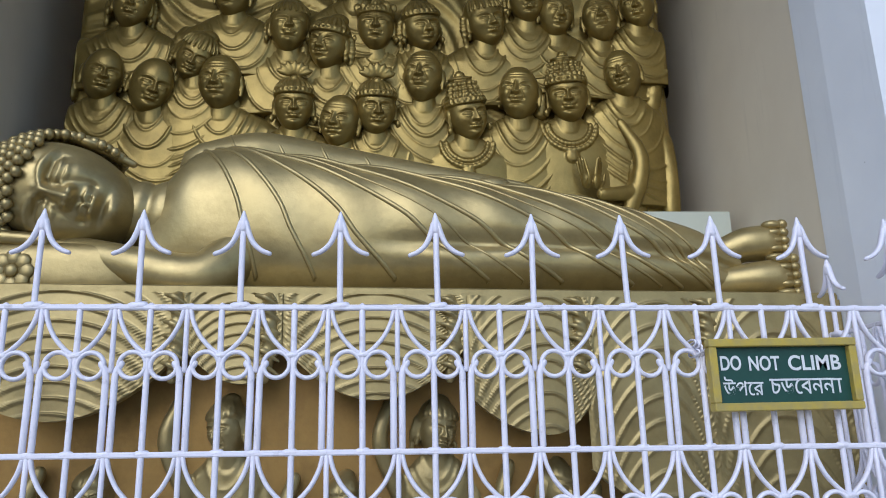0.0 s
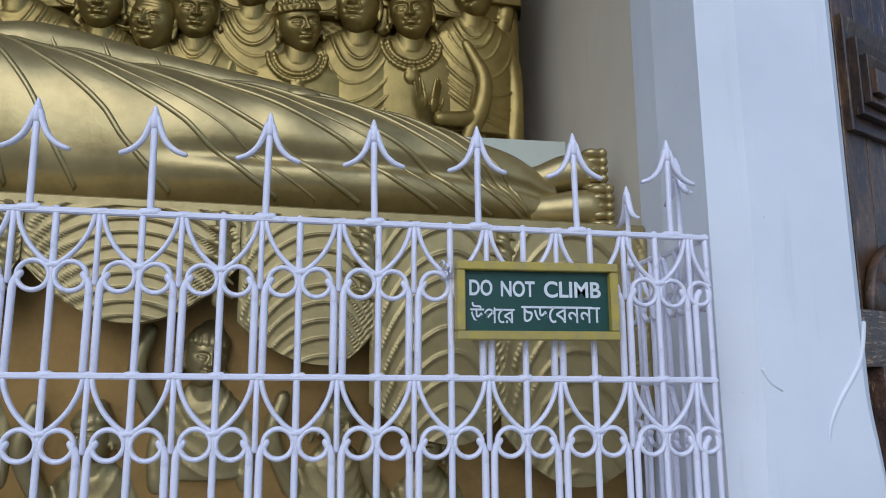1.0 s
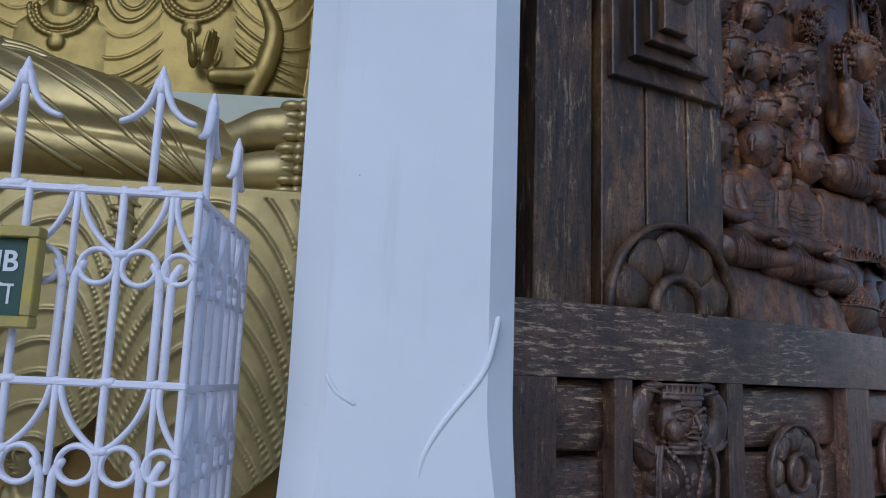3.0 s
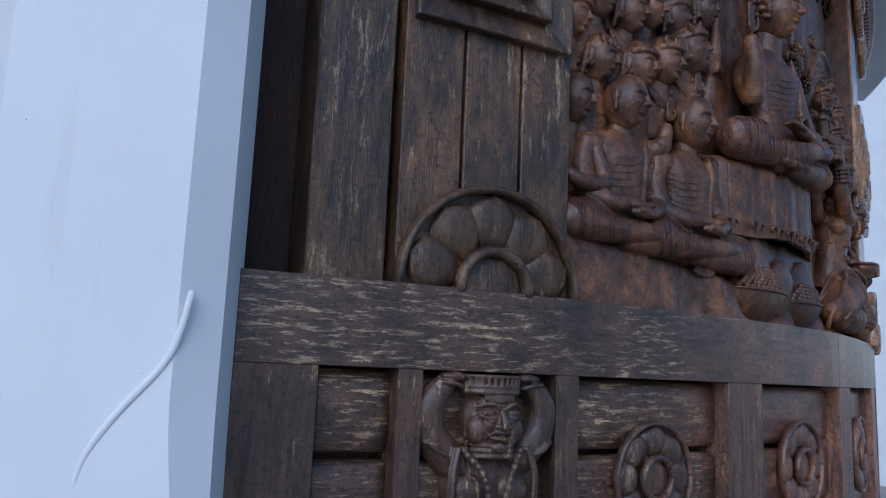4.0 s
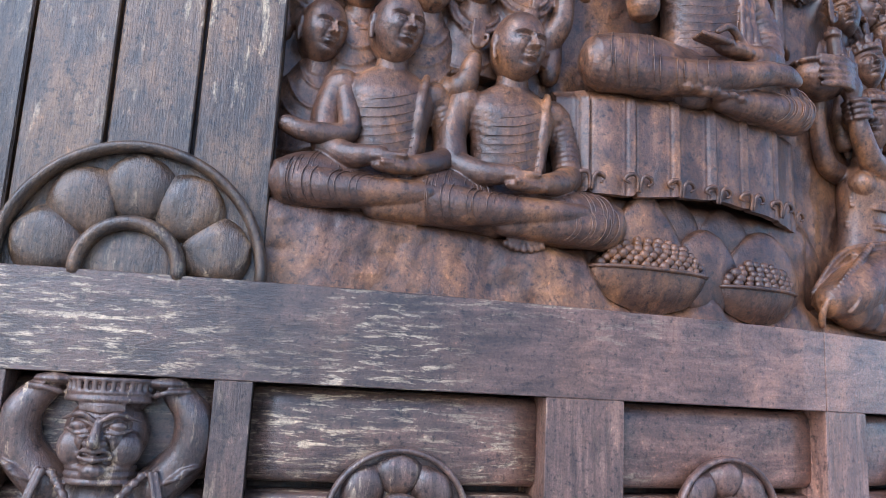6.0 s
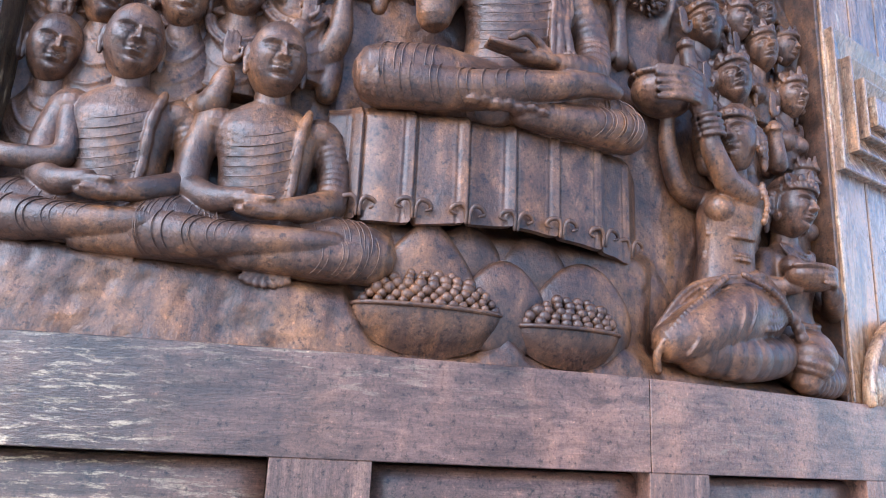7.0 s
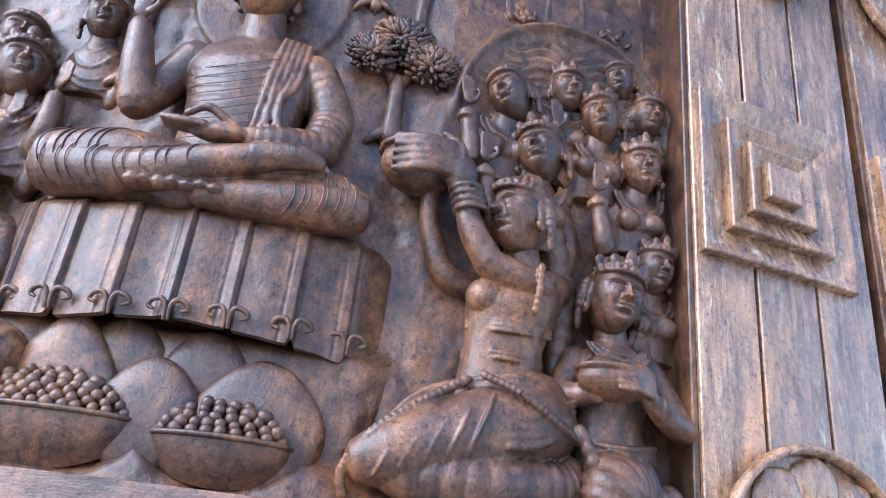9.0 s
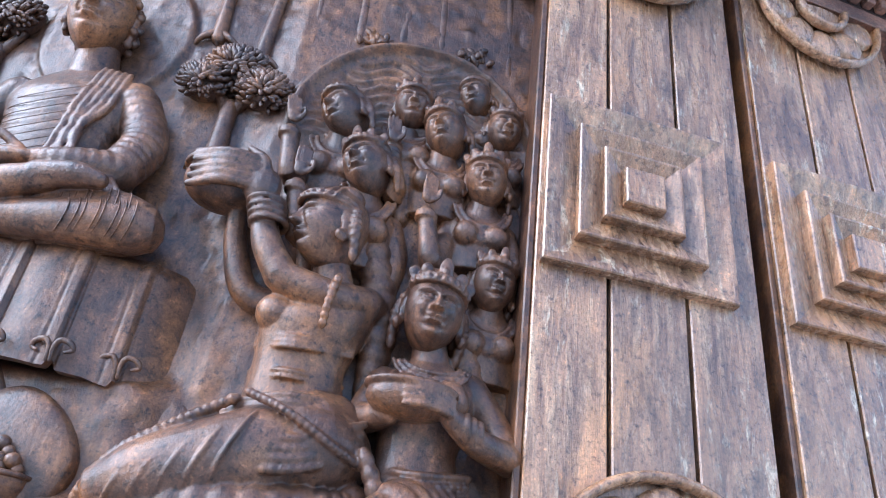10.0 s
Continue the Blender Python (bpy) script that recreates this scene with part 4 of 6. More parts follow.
c = Clay()
c.box(-2.06, 1.93, -0.86, 0.012, 2.285, 2.333, 0.006, 5)
part("top", c, GOLD_CLOTH, couch, "", FY)
boxed("back_panel", (-2.04, 1.91, -0.86, -0.20, 1.084, 2.238), GOLD_DULL, couch, "dull brownish gold recessed front", FY, 0.006, 5)
SWAGS = [(-1.95, -1.02, 1.79, 0), (-0.98, -0.56, 1.93, 1), (-0.56, 0.23, 1.865, 0), (0.23, 0.78, 1.72, 1), (0.74, 1.30, 1.42, 1), (1.27, 1.93, 1.25, 0)]
for x0, x1, zlow, slant in SWAGS:
    c = Clay()
    U, T = np.meshgrid(np.linspace(0, 1, 80), np.linspace(0, 1, 150), indexing="ij")
    mid = 0.5 if not slant else 0.62
    sag = 1 - np.abs((U - mid) / np.where(U < mid, mid, 1 - mid)) ** 2.0
    side = zlow + 0.10 + (0.12 if not slant else 0.06)
    hem = side + (zlow - side) * sag
    Zz = 2.30 + (hem - 2.30) * T
    arc = (Zz - 2.33) / (2.33 - zlow) * 1.0 + 0.5 * (1 - sag) * (0.6 + 0.4 * T)
    ph = arc * 9.0
    ridge = np.exp(-(((ph % 1.0) - 0.5) / 0.065) ** 2)
    Hh = 0.012 + 0.015 * ridge * np.clip(sag * 3, 0, 1) + 0.02 * sag * T + 0.008 * np.abs(np.sin(U * 40)) * (1 - np.clip(sag * 2, 0, 1))
    P = np.stack([x0 + (x1 - x0) * U, Hh, Zz], -1)
    c.grid(P)
    back = P.copy()
    back[..., 1] = -0.03
    c.grid(np.stack([P[:, -1], back[:, -1]], 0))
    part("swag", c, GOLD_CLOTH, couch, "", FY)
for x in (-1.0, -0.62, 0.16, 0.72, 1.29):
    c = Clay()
    for k in range(6):
        z = 2.29 - 0.055 * k
        c.tube([(x - 0.055, 0.01, z), (x - 0.01, 0.035 + 0.006 * (k % 2), z - 0.012), (x + 0.05, 0.02, z - 0.05)], [0.008, 0.013, 0.007], 8, 5)
    c.tube([(x, 0.0, 2.28), (x + 0.01, 0.005, 2.1), (x - 0.01, 0.0, 1.95)], [0.03, 0.035, 0.02], 10, 8)
    part("cloth_tail", moulded(c, 0.006, 1), GOLD_CLOTH, couch, "", FY)
SEATED = [(-0.80, 1.76, 0.11), (0.10, 1.75, 0.115), (0.62, 1.50, 0.10), (-0.3, 1.46, 0.10), (-1.35, 1.5, 0.10), (1.0, 1.4, 0.10)]
for i, (x, z, s) in enumerate(SEATED):
    c = Clay()
    bust(c, x, z, -0.17, s, (-30, 20, 35, -20, 10, -30)[i], 5, (-8, 6, 10, -6, 0, 5)[i], "hair", 0, 1.7, 3.0, 7)
    c.tube([(x - 0.17, -0.2, z - 0.25), (x - 0.25, -0.13, z - 0.05), (x - 0.21, -0.15, z + 0.10)], [0.04, 0.035, 0.03], 10, 5)
    part("carved_figure", moulded(c, 0.009, 1), GOLD_CLOTH, couch, "", FY)

# ---- iron fence ----
fence = thing("iron_fence", "white painted wrought iron fence with scrolls and spear finials", "fence", at=(0.0, 2.45, 1.08))
PITCH = 0.2225


def rise(x):
    return -0.011 * (x - 1.0)


def bar_mesh(name, pieces):
    c = Clay()
    for pts, r, squash, seg in pieces:
        c.tube(pts, r, 8, seg, squash)
    return mesh_of(name, c, IRON)


def arc(cx, cz, r, a0, a1, n=12):
    return [(cx + r * math.cos(a), 0, cz + r * math.sin(a)) for a in np.linspace(radians(a0), radians(a1), n)]


half = PITCH / 2
# one scroll: from the apex under a rail out to the neighbour bar, round in a ring, down as half a twin bar
def scroll(reach):
    out = []
    for sx, h in zip((-1, 1), reach):
        k = h / half
        curve = [(sx * 0.012, 0, -0.012), (sx * 0.022 * k, 0, -0.05), (sx * 0.045 * k, 0, -0.095), (sx * 0.078 * k, 0, -0.132), (sx * (h - 0.006), 0, -0.152)]
        r = min(0.041, 0.5 * h)
        ring = [(sx * (h - r - 0.007) + q[0] * sx, 0, q[2]) for q in arc(0, -0.183, r, 200, -175, 16)]
        out.append((curve, 0.0075, 1.5, 4))
        out.append((ring, 0.0075, 1.5, 3))
        out.append(([(sx * 0.030, 0, -0.178), (sx * 0.016, 0, -0.205), (sx * 0.0135, 0, -0.25), (sx * 0.0135, 0, -0.44)], 0.011, 1.0, 3))
    out.append(([(0, 0, 0.0), (0, 0, -0.2)], 0.0085, 1.2, 3))
    return out


M_SCROLL = bar_mesh("scroll", scroll((half, half)))
M_SCROLL_END = bar_mesh("scroll", scroll((half, 0.072)))
M_BAR = bar_mesh("bar", [([(0, 0, 2.13), (0.001, 0, 1.7), (0, 0, 1.20)], 0.0100, 1.0, 4)])
M_KNOT = bar_mesh("weld", [([(-0.013, 0, 0), (0.013, 0, 0.002)], 0.0115, 1.1, 3)])
SPEAR = [([(0.02, 0, 0.003), (0.004, 0, 0.012), (0, 0, 0.04), (0, 0, 0.27)], 0.0102, 1.0, 4), ([(0, 0, 0.262), (0, 0, 0.290)], 0.0150, 1.0, 3), ([(0, 0, 0.292), (0, 0, 0.305), (0, 0, 0.322)], [0.012, 0.010, 0.004], 1.0, 3), ([(-0.02, 0, 0.004), (0.02, 0, 0.006)], 0.014, 1.0, 2)]
for sx in (-1, 1):
    SPEAR.append(([(sx * 0.008, 0, 0.285), (sx * 0.018, 0, 0.25), (sx * 0.034, 0, 0.215), (sx * 0.06, 0, 0.190), (sx * 0.088, 0, 0.178)], [0.0095, 0.0095, 0.009, 0.0085, 0.0075], 1.4, 4))
M_SPEAR = bar_mesh("spear", SPEAR)


def iron(name, me, x, y, z, rz=0.0, ry=0.0):
    ob = part(name, me, IRON, fence)
    ob.matrix_basis = pose(x, y, z, 0, ry, rz)
    return ob


rng = random.Random(4)
X0, X1 = -1.74, 1.764
for xx in (X0 + 0.02, -0.75, 0.4, X1 - 0.02):
    c = Clay()
    c.box(xx - 0.014, xx + 0.014, -0.014, 0.014, 1.081, 1.20, 0.003, 1)
    part("foot", c, IRON, fence, "", facing(2.455))
for z in (2.125, 1.671, 1.20):
    c = Clay()
    c.box(X0, X1, -0.011, 0.011, z - 0.009, z + 0.009, 0.004, 0.3)
    part("rail", c, IRON, fence, "", lambda V: np.stack([V[:, 0], 2.45 - V[:, 1] + 0.014 * np.clip(V[:, 0] - 1.0, 0, 1), V[:, 2] + rise(V[:, 0])], 1))
k = -8
while True:
    x = 0.133 + PITCH * k
    k += 1
    if x > X1 - 0.05:
        break
    y = 2.45 + 0.014 * max(0, x - 1.0)
    for z in (2.125, 1.671):
        iron("scroll", M_SCROLL if x + half < X1 else M_SCROLL_END, x, y, z + rise(x), 0, rng.uniform(-0.5, 0.5))
        iron("weld", M_KNOT, x, y, z + rise(x))
    if x + half < X1 - 0.02:
        iron("bar", M_BAR, x + half, y, rise(x), 0, rng.uniform(-0.15, 0.15))
        for z in (2.125 - 0.155, 1.671, 1.671 - 0.155):
            iron("weld", M_KNOT, x + half, y, z + rise(x))
for j in range(-5, 7):
    x = 1.636 + 0.3185 * (j - 6)
    iron("spear", M_SPEAR, x, 2.45 + 0.016 * max(0, x - 1), 2.125 + rise(x), 0, rng.uniform(-1.2, 1.2))
iron("bar", M_BAR, X1 - 0.012, 2.461, rise(X1))
for z in (2.125, 1.671, 1.20):
    for xx in (X1 - 0.011, X0 + 0.011):
        c = Clay()
        c.box(xx - 0.009, xx + 0.009, 2.466, 3.07, z - 0.009, z + 0.009, 0.003, 1)
        part("rail", c, IRON, fence, "", lambda V: V + np.array([0, 0, -0.014]))
for xx in (X1 - 0.03, X0 + 0.03):
    for i, y in enumerate((2.585, 2.972)):
        iron("spear", M_SPEAR, xx - 0.012 * i, y, 2.10, 90)
    for i in range(3):
        y = 2.56 + 0.2 * i
        for z in (2.125, 1.671):
            iron("scroll", M_SCROLL, xx + 0.018, y, z - 0.014, 90)
        iron("bar", M_BAR, xx + 0.018, y + 0.1, -0.014, 90)

# ---- warning sign ----
sign = thing("warning_sign", "green warning sign with yellow wooden frame, wired to the fence", "sign", at=(1.168, 2.41, 1.90))
SY = facing(2.42)
SX0, SX1, SZ0, SZ1 = 0.918, 1.420, 1.782, 2.014
for name, dims in (("frame_rail", (SX0, SX1, -0.012, 0.03, SZ1 - 0.026, SZ1)), ("frame_rail", (SX0, SX1, -0.012, 0.03, SZ0, SZ0 + 0.026)),
                   ("frame_stile", (SX0, SX0 + 0.026, -0.012, 0.028, SZ0 + 0.0265, SZ1 - 0.0265)), ("frame_stile", (SX1 - 0.026, SX1, -0.012, 0.028, SZ0 + 0.0265, SZ1 - 0.0265))):
    boxed(name, dims, YELLOW, sign, "yellow painted wooden frame piece", SY, 0.003, 2)
boxed("board", (SX0 + 0.02, SX1 - 0.02, -0.008, 0.004, SZ0 + 0.02, SZ1 - 0.02), GREEN, sign, "dark green painted board", SY, 0.002, 2)


def lettering(text, x0, z0, width, height, name, bold=0.022):
    cu = bpy.data.curves.new(name, "FONT")
    cu.body, cu.extrude, cu.size, cu.offset = text, 0.002, 1.0, bold
    tmp = new(name, cu)
    bpy.context.view_layer.update()
    me = bpy.data.meshes.new_from_object(tmp.evaluated_get(bpy.context.evaluated_depsgraph_get()))
    bpy.data.objects.remove(tmp)
    co = np.array([v.co[:] for v in me.vertices])
    lo, hi = co.min(0), co.max(0)
    sc = np.array([width / (hi[0] - lo[0]), height / (hi[1] - lo[1])])
    for v, q in zip(me.vertices, co):
        v.co = (x0 + (q[0] - lo[0]) * sc[0], 2.42 - 0.0055 - (0.001 if q[2] > 0 else 0.0), z0 + (q[1] - lo[1]) * sc[1])
    me.materials.clear()
    me.materials.append(LETTER)
    me.update()
    ob = part(name, me, LETTER, sign, "white painted lettering")
    return ob


lettering("DO", 0.960, 1.913, 0.070, 0.048, "lettering")
lettering("NOT", 1.056, 1.911, 0.105, 0.048, "lettering")
lettering("CLIMB", 1.190, 1.910, 0.180, 0.050, "lettering")
lettering("\u0989\u09aa\u09c7\u09b0", 0.962, 1.832, 0.135, 0.062, "lettering", 0.006)
lettering("\u099a\u09a1\u09c7\u09ac\u09a8\u09a8", 1.118, 1.834, 0.222, 0.050, "lettering", 0.006)
for dims in ((1.352, 1.3585, 0.0045, 0.0062, 1.836, 1.882), (1.335, 1.366, 0.0045, 0.0061, 1.8765, 1.8825)):
    boxed("lettering", dims, LETTER, sign, "white painted lettering", SY, 0.0005, 1)
for x in (0.893,):
    c = Clay()
    for i in range(5):
        q = np.linspace(0, 2 * math.pi, 12)
        c.tube([(x + 0.012 * math.sin(i), 0.0 + 0.045 * math.sin(t), 1.975 + 0.008 * i + 0.012 * math.cos(t)) for t in q], 0.0035, 6, 2)
    part("binding_wire", c, IRON, sign, "", facing(2.455))


# ---- timber wall: rails, bays and posts ----
def lotus(parent, s, z, r, up=1, half_turn=True, mat=None, d=-0.02, petals=8):
    """A carved rosette: rim, petals, inner ring and boss."""
    lot = Clay()
    a0, a1 = (0, math.pi) if half_turn else (0, 2 * math.pi)
    n = 26 if half_turn else 44
    lot.tube([(s + r * math.cos(a), d, z + up * r * math.sin(a)) for a in np.linspace(a0, a1, n)], 0.014 * r / 0.3, 8, 2, 1.8, ends=half_turn)
    lot.tube([(s + 0.38 * r * math.cos(a), d + 0.012, z + up * 0.38 * r * math.sin(a)) for a in np.linspace(a0, a1, n)], 0.018 * r / 0.3, 8, 2, 1.4, ends=half_turn)
    rad = np.linspace(0, 1, 8)[:, None]
    ang = np.linspace(a0, a1, n)[None, :]
    P = np.stack([s + 0.36 * r * rad * np.cos(ang), d + 0.01 * (1 - rad ** 2) + 0 * ang, z + up * 0.36 * r * rad * np.sin(ang)], -1)
    lot.grid(P)
    P = np.stack([s + r * rad * np.cos(ang), d - 0.022 + 0 * ang * rad, z + up * r * rad * np.sin(ang)], -1)
    lot.grid(P)
    ob = part("lotus", lot, mat, parent, "", bend)
    count = 5 if half_turn else petals
    for i in range(count):
        a = math.pi * (i + 0.5) / count if half_turn else 2 * math.pi * i / count
        w = (math.pi / count if half_turn else 2 * math.pi / count) * 1.0 * r * 0.5
        p = Clay()
        t = np.linspace(0, 1, 14)[:, None]
        q = np.linspace(-1, 1, 11)[None, :]
        wid = w * np.clip(np.sin(np.pi * (0.08 + 0.92 * t) ** 1.25), 0, 1) ** 0.55 * 0.92
        rr = (0.40 + 0.55 * t) * r
        uu, vv = rr + 0 * q, wid * q
        ww = d - 0.020 + 0.026 * np.clip(1 - np.abs(q) ** 3.5, 0, 1) ** 0.6 * np.sin(np.pi * np.clip(t, 0.02, 0.98)) ** 0.4 + 0.010 * t - 0.006 * bell(np.abs(q) - 0.78, 0.07) * np.sin(np.pi * t)
        P = np.stack([s + uu * math.cos(a) - vv * math.sin(a), ww, z + up * (uu * math.sin(a) + vv * math.cos(a))], -1)
        p.grid(P)
        part("petal", p, mat, ob, "", bend)
    return ob


rail = thing("timber_rail", "dark weathered wooden rail with pale worn streaks", "beam", kind="structure", at=tuple(bend([(4.0, 0, 1.722)])[0]))
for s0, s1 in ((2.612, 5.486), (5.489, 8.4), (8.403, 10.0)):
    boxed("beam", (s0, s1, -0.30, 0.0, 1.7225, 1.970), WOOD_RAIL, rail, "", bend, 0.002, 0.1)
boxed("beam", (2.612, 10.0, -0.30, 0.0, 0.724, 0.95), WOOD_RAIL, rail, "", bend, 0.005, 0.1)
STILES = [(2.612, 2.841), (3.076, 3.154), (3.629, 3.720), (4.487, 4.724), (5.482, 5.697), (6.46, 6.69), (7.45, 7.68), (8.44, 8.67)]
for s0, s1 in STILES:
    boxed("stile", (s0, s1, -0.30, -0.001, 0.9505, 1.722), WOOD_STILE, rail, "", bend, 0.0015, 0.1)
BAYS = [(2.841, 3.076), (3.154, 3.629), (3.720, 4.487), (4.724, 5.482), (5.697, 6.46), (6.69, 7.45), (7.68, 8.44)]
for i, (s0, s1) in enumerate(BAYS):
    bay = thing("carved_bay", "dark weathered wooden panel bay with rounded slats", "wood panel", "bays under the rail", at=tuple(bend([((s0 + s1) / 2, -0.1, 0.95)])[0]))
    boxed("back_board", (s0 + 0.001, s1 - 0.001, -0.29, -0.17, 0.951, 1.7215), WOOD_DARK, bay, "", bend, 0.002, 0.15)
    for z0 in (1.478, 1.222, 0.966):
        c = Clay()
        t = np.linspace(0, 2 * np.pi, 24, endpoint=False)
        z1 = z0 + 0.238
        wv = np.stack([-0.115 + 0.055 * np.sign(np.cos(t)) * np.abs(np.cos(t)) ** 0.55, (z0 + z1) / 2 + 0.119 * np.sign(np.sin(t)) * np.abs(np.sin(t)) ** 0.35], 1)
        us = np.linspace(s0 + 0.002, s1 - 0.002, 9)
        c.grid(np.array([[(u, w, v) for w, v in wv] for u in us]), cv=True, caps=True)
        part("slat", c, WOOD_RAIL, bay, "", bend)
    if i >= 2:
        lotus(bay, (s0 + s1) / 2, 1.385, 0.185, 1, False, WOOD_STILE, -0.03)
        tagged(bay, "dark weathered wooden panel bay with carved rosette")
    if i == 1:
        tagged(bay, "wooden panel bay with carved squat figure holding up the rail")
        c = Clay()
        u, w = 3.39, -0.03
        at = head(c, (u, w + 0.0, 1.585), 0.108, 0, 0, 0, "bald", 1)
        c.ball((u, w + 0.0, 1.585), (0.098, 0.072, 0.092), 20, 14)
        for sx in (-1, 1):
            c.ball((u + 0.052 * sx, w + 0.045, 1.555), (0.044, 0.034, 0.046), 14, 10)
            c.ball((u + 0.043 * sx, w + 0.078, 1.605), (0.021, 0.012, 0.0125), 12, 9)
            c.tube([(u + 0.008 * sx, w + 0.088, 1.617), (u + 0.04 * sx, w + 0.088, 1.632), (u + 0.085 * sx, w + 0.056, 1.618)], [0.006, 0.0075, 0.004], 8, 6)
            c.tube([(u + 0.02 * sx, w + 0.084, 1.594), (u + 0.045 * sx, w + 0.084, 1.588), (u + 0.07 * sx, w + 0.07, 1.598)], 0.0045, 7, 5)
            c.ball((u + 0.016 * sx, w + 0.09, 1.566), (0.013, 0.012, 0.010), 9, 7)
            c.tube([(u, w + 0.094, 1.547), (u + 0.022 * sx, w + 0.09, 1.551), (u + 0.04 * sx, w + 0.078, 1.54)], [0.006, 0.006, 0.003], 7, 5)
        c.tube([(u, w + 0.078, 1.62), (u, w + 0.098, 1.585), (u, w + 0.106, 1.568)], [0.009, 0.012, 0.015], 10, 5)
        c.tube([(u - 0.036, w + 0.08, 1.534), (u, w + 0.094, 1.530), (u + 0.036, w + 0.08, 1.534)], [0.004, 0.0075, 0.004], 8, 6)
        c.ball((u, w + 0.07, 1.505), (0.032, 0.026, 0.02), 12, 9)
        for k in range(3):
            c.tube([(u - 0.05, w + 0.068, 1.640 + 0.007 * k), (u, w + 0.082, 1.636 + 0.007 * k), (u + 0.05, w + 0.068, 1.640 + 0.007 * k)], 0.0032, 6, 5)
        for dz, r in ((0.0, 0.0075), (0.016, 0.006), (0.046, 0.006)):
            c.tube([(u + 0.098 * math.sin(a), w + 0.078 * math.cos(a), 1.664 + dz) for a in np.linspace(-1.9, 1.9, 20)], r, 8, 2)
        for a in np.linspace(-1.5, 1.5, 15):
            c.tube([(u + 0.096 * math.sin(a), w + 0.077 * math.cos(a), 1.684), (u + 0.096 * math.sin(a), w + 0.077 * math.cos(a), 1.706)], 0.0068, 7, 3)
        c.ball((u, w - 0.01, 1.67), (0.094, 0.07, 0.04), 16, 8)
        for sx in (-1, 1):
            c.tube([(u + 0.12 * sx, w - 0.02, 1.46), (u + 0.19 * sx, w - 0.01, 1.54), (u + 0.195 * sx, w, 1.63), (u + 0.135 * sx, w, 1.70)], [0.055, 0.052, 0.046, 0.03], 14, 8)
            for q in range(3):
                c.tube([(u + (0.15 + 0.012 * q) * sx, w + 0.035, 1.478 + 0.012 * q), (u + (0.185 + 0.01 * q) * sx, w + 0.045, 1.492 + 0.01 * q), (u + 0.232 * sx, w + 0.0, 1.52)], 0.006, 6, 4)
            c.ball((u + 0.13 * sx, w + 0.01, 1.706), (0.05, 0.04, 0.016), 10, 7)
            c.tube([(u + 0.105 * sx, w + 0.03, 1.676), (u + 0.14 * sx, w + 0.045, 1.686), (u + 0.185 * sx, w + 0.025, 1.690)], 0.008, 7, 5, fold=(0.25, 14))
            c.tube([(u + 0.13 * sx, w + 0.04, 1.50), (u + 0.15 * sx, w + 0.05, 1.42), (u + 0.148 * sx, w + 0.045, 1.30)], 0.007, 7, 6)
            c.tube([(u + 0.118 * sx, w + 0.045, 1.50), (u + 0.138 * sx, w + 0.055, 1.42), (u + 0.136 * sx, w + 0.05, 1.30)], 0.007, 7, 6)
            c.ball((u + 0.075 * sx, w + 0.0, 1.375), (0.075, 0.06, 0.06), 14, 10)
            c.tube([(u + 0.105 * sx, w + 0.035, 1.50), (u + 0.05 * sx, w + 0.07, 1.43), (u + 0.02 * sx, w + 0.07, 1.33)], 0.012, 8, 6, fold=(0.4, 9))
            c.tube([(u + 0.06 * sx, w + 0.0, 1.12), (u + 0.19 * sx, w + 0.02, 1.16), (u + 0.15 * sx, w, 1.0)], [0.07, 0.065, 0.05], 12, 6)
        c.loft([(u, w - 0.03, 1.05, 0.14, 0.075), (u, w - 0.02, 1.18, 0.15, 0.09), (u, w - 0.03, 1.32, 0.14, 0.07), (u, w - 0.03, 1.42, 0.15, 0.07), (u, w - 0.04, 1.50, 0.09, 0.05)])
        neck_rings(c, (u, w + 0.015, 1.478), 0.075, 0.016, 3)
        part("carved_figure", moulded(c, 0.003, 1, 0.35), WOOD_STILE, bay, "", bend)


def square_rosette(parent, s0, s1, z0, z1, mat, base=-0.085):
    """Nested square frames that slope inwards, with a small flat square in the middle."""
    sc, zc, hs, hz = (s0 + s1) / 2, (z0 + z1) / 2, (s1 - s0) / 2, (z1 - z0) / 2
    for k0, k1, arris, valley in ((1.0, 0.67, 0.034, 0.002), (0.675, 0.42, 0.044, 0.012), (0.425, 0.205, 0.053, 0.023), (0.21, 0.0, 0.060, 0.060)):
        c = Clay()
        prof = [(k0, base - 0.004), (k0, base + arris - 0.004), (k0 - 0.015, base + arris), (k0 - 0.035, base + arris - 0.001), (k1, base + valley), (0.0, base + valley)]
        n = 10
        ring = []
        for ka, d in prof:
            side = np.linspace(-1, 1, n, endpoint=False)
            sq = np.concatenate([np.stack([side, -np.ones(n)], 1), np.stack([np.ones(n), side], 1), np.stack([-side, np.ones(n)], 1), np.stack([-np.ones(n), -side], 1)])
            ring.append([(sc + hs * ka * x, d, zc + hz * ka * y) for x, y in sq])
        c.grid(np.array(ring), cv=True, smooth=False)
        part("square_moulding", c, mat, parent, "", bend)


